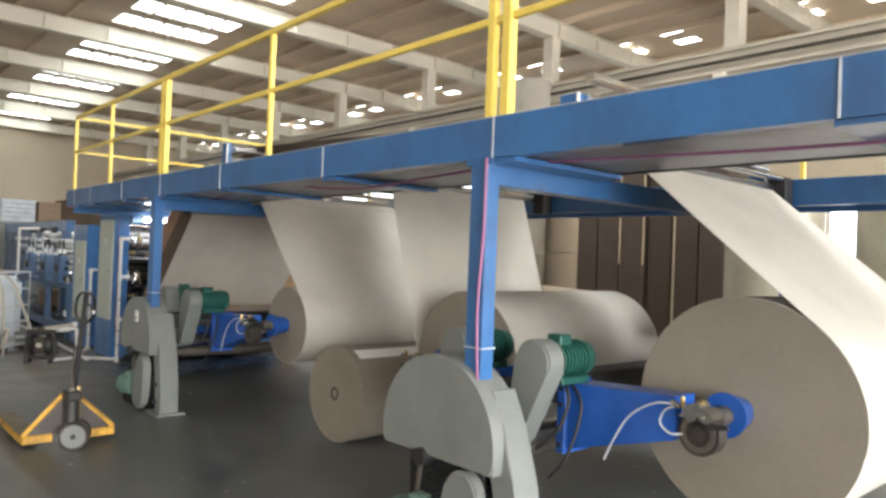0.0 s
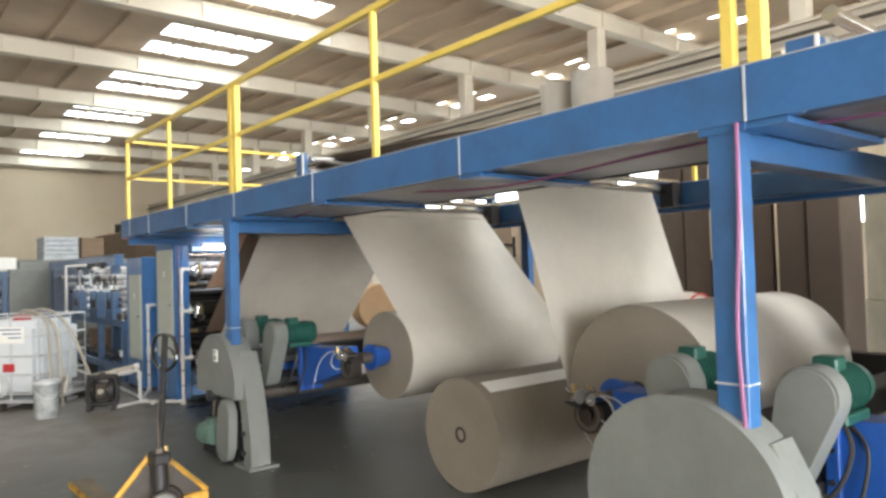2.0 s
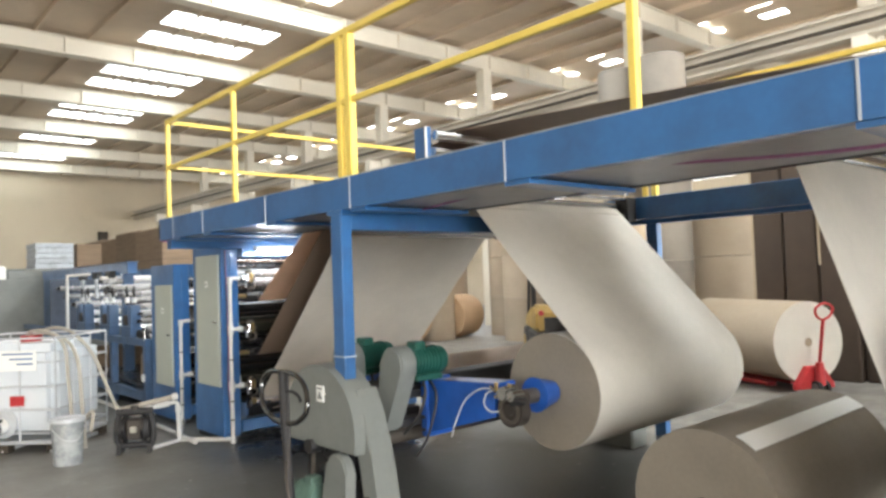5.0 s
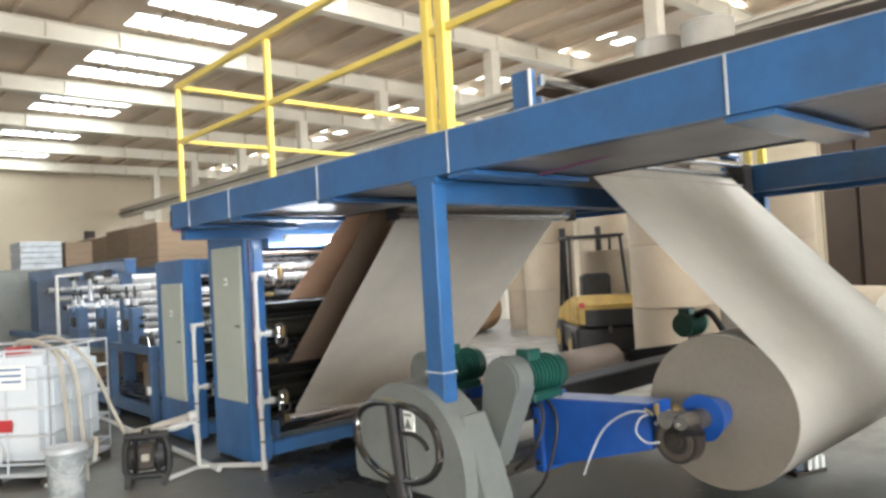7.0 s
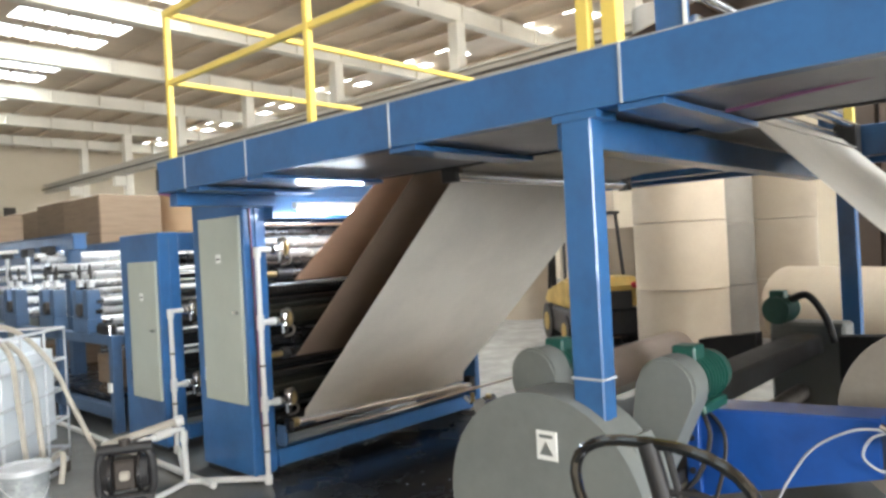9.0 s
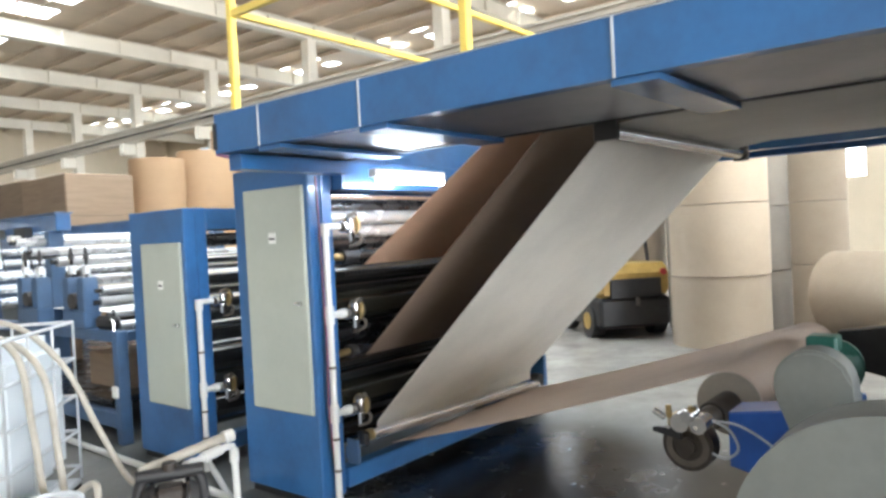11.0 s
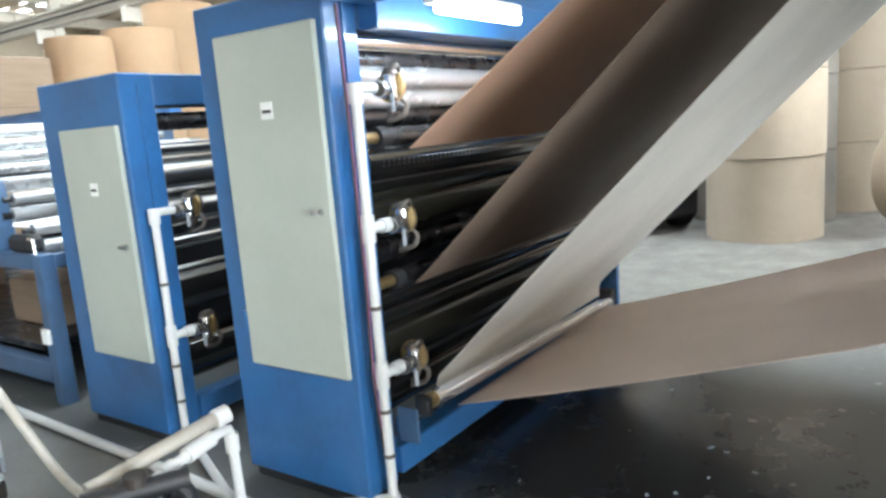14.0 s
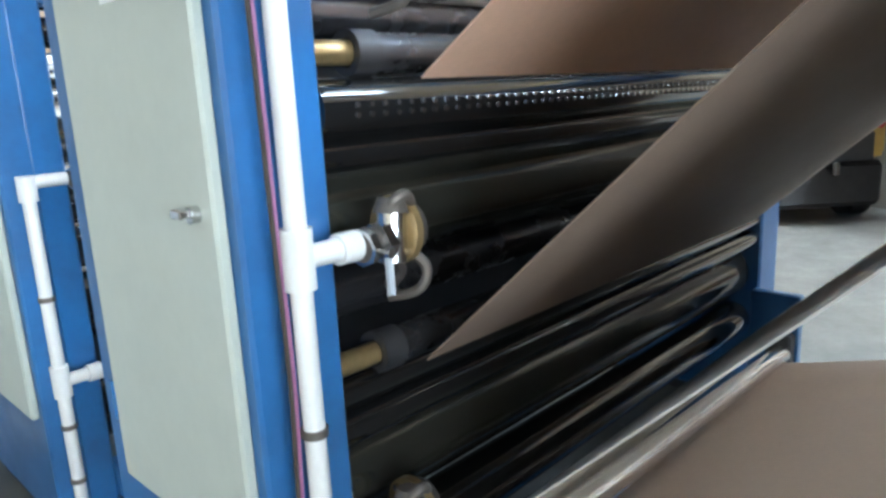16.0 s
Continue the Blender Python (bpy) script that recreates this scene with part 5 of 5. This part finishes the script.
    part("lever", tube(curve_pts([mid + wide * 0.02 + lean * 0.03, mid + wide * 0.09 + lean * 0.035, mid + wide * 0.14 + lean * 0.015, mid + wide * 0.155 - lean * 0.01]), 0.009, 8), "black", t, "black release lever")
    part("chain", tube(curve_pts([mid - lean * 0.3, (-0.79, 5.24, 0.75), (-0.82, 5.12, 0.5)]), 0.006, 6), "iron", t)

pallet_truck()

# ---- rolls, stacks and vehicles behind the line ----


def roll_stack(x, y, r, h, n, label, material="kraft", group="stacked standing rolls"):
    g = thing("roll_stack", (x, y, 0), label, "roll stack", group)
    z = 0
    for k in range(n):
        dx, dy = random.uniform(-0.015, 0.015), random.uniform(-0.015, 0.015)
        part("standing_roll", cyl((x + dx, y + dy, z + 0.004), (x + dx, y + dy, z + h - 0.008), r, 56), material, g)
        z += h
    return g


for x, y, n in ((7.90, 9.28, 3), (10.35, 8.72, 3), (9.4, 11.3, 2)):
    roll_stack(x, y, 0.65, 0.96, n, "stack of light brown standing kraft paper rolls")
for x, y in ((9.35, 10.1), (9.12, 9.06)):
    roll_stack(x, y, 0.43, 0.935, 6, "tall stack of narrow pale paper rolls", "narrow_roll", "tall narrow stacks")
for x, y in ((11.5, 13.0), (11.4, 14.6), (12.5, 16.2), (11.4, 17.8), (12.4, 19.4)):
    roll_stack(x, y, 0.62, 1.1, 3, "stack of pale kraft rolls by the back aisle")
for x, y, r, h in ((6.08, 20.55, 0.57, 1.21), (7.38, 20.65, 0.66, 1.29), (8.62, 21.0, 0.72, 1.5), (10.05, 21.3, 0.62, 1.5)):
    roll_stack(x, y, r, h, 3, "tall stack of orange-tan kraft rolls behind the line", "tan", "tall tan stacks")
for k in range(6):
    b = thing("board_stack", (4.57 + 0.12 * k, 21 + k * 2.1, 0), "tall stack of brown cardboard sheets", "board stack", "tall board stacks")
    part("board_block", box(3.9 + 0.12 * k, 5.24 + 0.08 * k, 20.0 + k * 2.1, 22.0 + k * 2.1, 0.12, 3.22 + 0.06 * (k % 2), 0.02), "card", b)
    part("pallet", box(3.9 + 0.12 * k, 5.24 + 0.08 * k, 20.0 + k * 2.1, 22.0 + k * 2.1, 0, 0.118, 0.01), "wood", b)
    for j in range(3):
        part("sheet_edge", box(3.894 + 0.12 * k, 5.246 + 0.08 * k, 19.994 + k * 2.1, 22.0 + k * 2.1, 0.9 + 0.75 * j, 0.907 + 0.75 * j, 0), "kraft_dark", b, "dark gap between bundles")
for k in range(6):
    y = 4.25 + k * 0.52
    b = thing("bundle", (8.8, y, 0), "tall dark brown bundle of kraft board", "bundle", "tall kraft bundles")
    part("board_block", box(8.6 + 0.05 * (k % 3), 9.4, y, y + 0.485, 0.0, 3.5 + 0.1 * (k % 2), 0.02), "kraft_dark", b)
    if k in (1, 2, 3, 5, 6):
        yb = y + (0.487, 0.40, 0.487, 0.46)[k % 4]
        part("batten", box(8.575, 8.598, yb, yb + 0.027, 1.7 if k in (2, 3) else 0.0, 3.3, 0.002), "wood", b, "pale timber batten")
for x, y in ((6.35, 2.55), (6.9, 1.2), (6.5, -0.2), (8.2, -0.4)):
    roll_stack(x, y, 0.56, 1.22, 2, "pale rolls wrapped in glossy plastic film", "pale_roll", "wrapped rolls")


def lying_roll(x, y, r, length, label, yaw=0.0):
    g = thing("lying_roll", (x, y, 0), label, "paper roll", "rolls in the back aisle")
    m = Matrix.Translation((x, y, 0.12 + r)) @ Matrix.Rotation(radians(yaw), 4, "Z")
    part("wound_paper", moved(cyl((-length / 2, 0, 0), (length / 2, 0, 0), r, 56), m), "kraft", g)
    for s in (-1, 1):
        part("roll_end", moved(cyl((s * length / 2, 0, 0), (s * (length / 2 + 0.004), 0, 0), r - 0.003, 56, hole=0.06), m), "paper", g, "pale mottled paper end")
    rj = thing("red_truck", (x, y, 0), "red hand pallet truck under a paper roll", "pallet truck", "red pallet trucks")
    for s in (-1, 1):
        part("fork", moved(box(-0.6, 0.55, s * 0.2 - 0.08, s * 0.2 + 0.08, 0.03, 0.09, 0.008), Matrix.Translation((x, y, 0)) @ Matrix.Rotation(radians(yaw), 4, "Z")), "red", rj)
    RT = Matrix.Translation((x, y, 0)) @ Matrix.Rotation(radians(yaw), 4, "Z") @ Matrix.Translation((0.55, 0, 0))
    part("head_frame", moved(prism([(-0.3, 0.06), (0.3, 0.06), (0.3, 0.12), (0.12, 0.36), (-0.12, 0.36), (-0.3, 0.12)], 0.5, 0.62, bevel=0.02), RT), "red", rj, "red head frame")
    part("pump", moved(cyl((0.68, 0, 0.12), (0.68, 0, 0.42), 0.07, 18, 0.05), RT), "red", rj)
    for q in (-1, 1):
        w = part("wheel", moved(cyl((0.68, q * 0.06 - 0.025, 0.09), (0.68, q * 0.06 + 0.025, 0.09), 0.09, 24), RT), "black", rj)
        part("rim", moved(cyl((0.68, q * 0.06 - 0.028, 0.09), (0.68, q * 0.06 + 0.028, 0.09), 0.06, 20), RT), "grey", w)
    part("handle_bar", moved(tube([(0.68, 0, 0.4), (0.78, 0, 0.98)], 0.022, 10), RT), "red", rj)
    part("handle", moved(tube(curve_pts([(0.78, 0, 0.98), (0.79, -0.1, 1.03), (0.81, -0.13, 1.14), (0.82, 0, 1.2), (0.81, 0.13, 1.14), (0.79, 0.1, 1.03), (0.78, 0, 0.98)], 5), 0.016, 8), RT), "red", rj, "red loop handle")


lying_roll(7.95, 7.0, 0.55, 2.1, "light brown paper roll lying on a red pallet truck", 243)


def forklift(x, y):
    f = thing("forklift", (x, y, 0), "yellow forklift parked between the roll stacks", "forklift")
    body = prism([(0.15, 0.62), (1.9, 0.62), (1.9, 0.75), (1.55, 0.85), (1.5, 0.95), (0.75, 1.0), (0.65, 1.12), (0.1, 1.12), (0.0, 0.98), (0.0, 0.66)], -0.55, 0.55, bevel=0.05)
    m = Matrix.Translation((x, y, 0)) @ Matrix.Rotation(radians(-42), 4, "Z")
    part("body", moved(body, m), "fork_yellow", f, "yellow counterweight body")
    part("rear_grille", moved(box(-0.40, 0.40, -0.03, 0.05, 0.62, 0.90, 0.01), m), "black", f)
    # black band paints the shade over the lower body
    part("skirt", moved(box(-0.56, 0.56, 0.01, 1.85, 0.16, 0.615, 0.05), m), "black", f, "black lower skirt, its shade put into the colour")
    part("tow_pin", moved(cyl((0, -0.06, 0.5), (0, -0.06, 0.62), 0.03, 12), m), "iron", f)
    for s in (-1, 1):
        for yy, r in ((0.45, 0.26), (1.6, 0.32)):
            w = part("wheel", moved(cyl((s * 0.40, yy, r), (s * 0.6, yy, r), r, 28), m), "black", f)
            part("rim", moved(cyl((s * 0.6, yy, r), (s * 0.615, yy, r), r * 0.5, 20), m), "fork_yellow", w)
        part("guard_post", moved(tube([(s * 0.5, 0.6, 1.1), (s * 0.46, 0.75, 2.15)], 0.03, 8), m), "black", f)
        part("guard_post", moved(tube([(s * 0.5, 1.75, 0.8), (s * 0.46, 1.55, 2.15)], 0.03, 8), m), "black", f)
        part("mast_rail", moved(box(s * 0.35 - 0.05, s * 0.35 + 0.05, 1.95, 2.08, 0.1, 2.4, 0.01), m), "black", f)
        part("headlight", moved(cyl((s * 0.45, -0.02, 0.98), (s * 0.45, 0.03, 0.98), 0.05, 14), m), "red", f)
    part("overhead_guard", moved(box(-0.52, 0.52, 0.7, 1.6, 2.15, 2.2, 0.01), m), "black", f)
    part("seat", moved(box(-0.25, 0.25, 0.75, 1.15, 1.0, 1.5, 0.06), m), "black", f)
    part("steering_wheel", moved(cyl((0, 1.4, 1.3), (0.0, 1.37, 1.33), 0.17, 24, hole=0.14), m), "black", f)


forklift(7.86, 10.5)


def aisle_roll(x, y, r, length, yaw, label):
    g = thing("aisle_roll", (x, y, 0), label, "paper roll", "rolls far down the aisle")
    m = Matrix.Translation((x, y, r)) @ Matrix.Rotation(radians(yaw), 4, "Z")
    part("wound_paper", moved(cyl((-length / 2, 0, 0), (length / 2, 0, 0), r, 48), m), "tan", g)
    for q in (-1, 1):
        part("roll_end", moved(cyl((q * length / 2, 0, 0), (q * (length / 2 + 0.004), 0, 0), r - 0.003, 48, hole=0.06), m), "tan", g)


aisle_roll(9.2, 17.2, 0.66, 1.3, 70, "orange-brown kraft roll lying in the far aisle")
aisle_roll(11.0, 17.0, 0.6, 1.2, 20, "brown kraft roll lying in the far aisle")
roll_stack(10.2, 16.8, 0.45, 1.3, 1, "single standing kraft roll in the far aisle", "kraft", "")
tr = thing("wall_box", (3.3, Y1 - 0.1, 4.6), "small dark box high on the end wall", "box", "wall boxes")
part("case", box(3.1, 3.7, Y1 - 0.3, Y1, 5.0, 5.6, 0.02), "core", tr)
tr = thing("wall_box", (12, Y1 - 0.1, 4.6), "small dark box high on the end wall", "box", "wall boxes")
part("case", box(11.7, 12.3, Y1 - 0.3, Y1, 5.0, 5.6, 0.02), "core", tr)

fj = thing("roll_chock", (3.413, 5.764, 0), "small dark chock with white plates on the floor", "chock")
CM = Matrix.Translation((3.413, 5.764, 0)) @ Matrix.Rotation(radians(-20), 4, "Z")
part("base", moved(box(-0.08, 0.24, -0.06, 0.06, 0, 0.03, 0.005), CM), "core", fj)
part("block", moved(box(-0.08, 0.02, -0.05, 0.05, 0.03, 0.17, 0.012), CM), "slate", fj)
for k in range(3):
    part("plate", moved(box(0.05 + 0.07 * k, 0.09 + 0.07 * k, -0.055, 0.05, 0.03, 0.16 - 0.015 * k, 0.006), CM), "label", fj, "white plate")


def paper_scraps():
    """Torn bits of paper on the oily floor by the press."""
    rng = random.Random(7)
    bm = bmesh.new()
    for k in range(13):
        x, y = (rng.uniform(1.2, 3.6), rng.uniform(8.2, 9.25)) if k < 9 else (rng.uniform(-0.4, 0.9), rng.uniform(5.6, 8.6))
        w, d, a = rng.uniform(0.006, 0.018), rng.uniform(0.004, 0.011), rng.uniform(0, 3.1)
        m = Matrix.Translation((x, y, 0.004)) @ Matrix.Rotation(a, 4, "Z") @ Matrix.Rotation(rng.uniform(-0.25, 0.25), 4, "X")
        top = [bm.verts.new(m @ Vector((u * w * rng.uniform(0.6, 1.2), v * d * rng.uniform(0.6, 1.2), 0.003 + rng.uniform(0, 0.003)))) for u, v in ((-1, -1), (1, -1), (1.1, 0.4), (0.2, 1), (-1, 0.8))]
        low = [bm.verts.new(v.co - Vector((0, 0, 0.0025))) for v in top]
        bm.faces.new(top)
        bm.faces.new(low[::-1])
        for q in range(5):
            bm.faces.new((top[q], low[q], low[(q + 1) % 5], top[(q + 1) % 5]))
    return bm


tagged(part("paper_scraps", paper_scraps(), "seam"), "small torn white paper scraps on the oily floor", "paper scraps", kind="stuff")
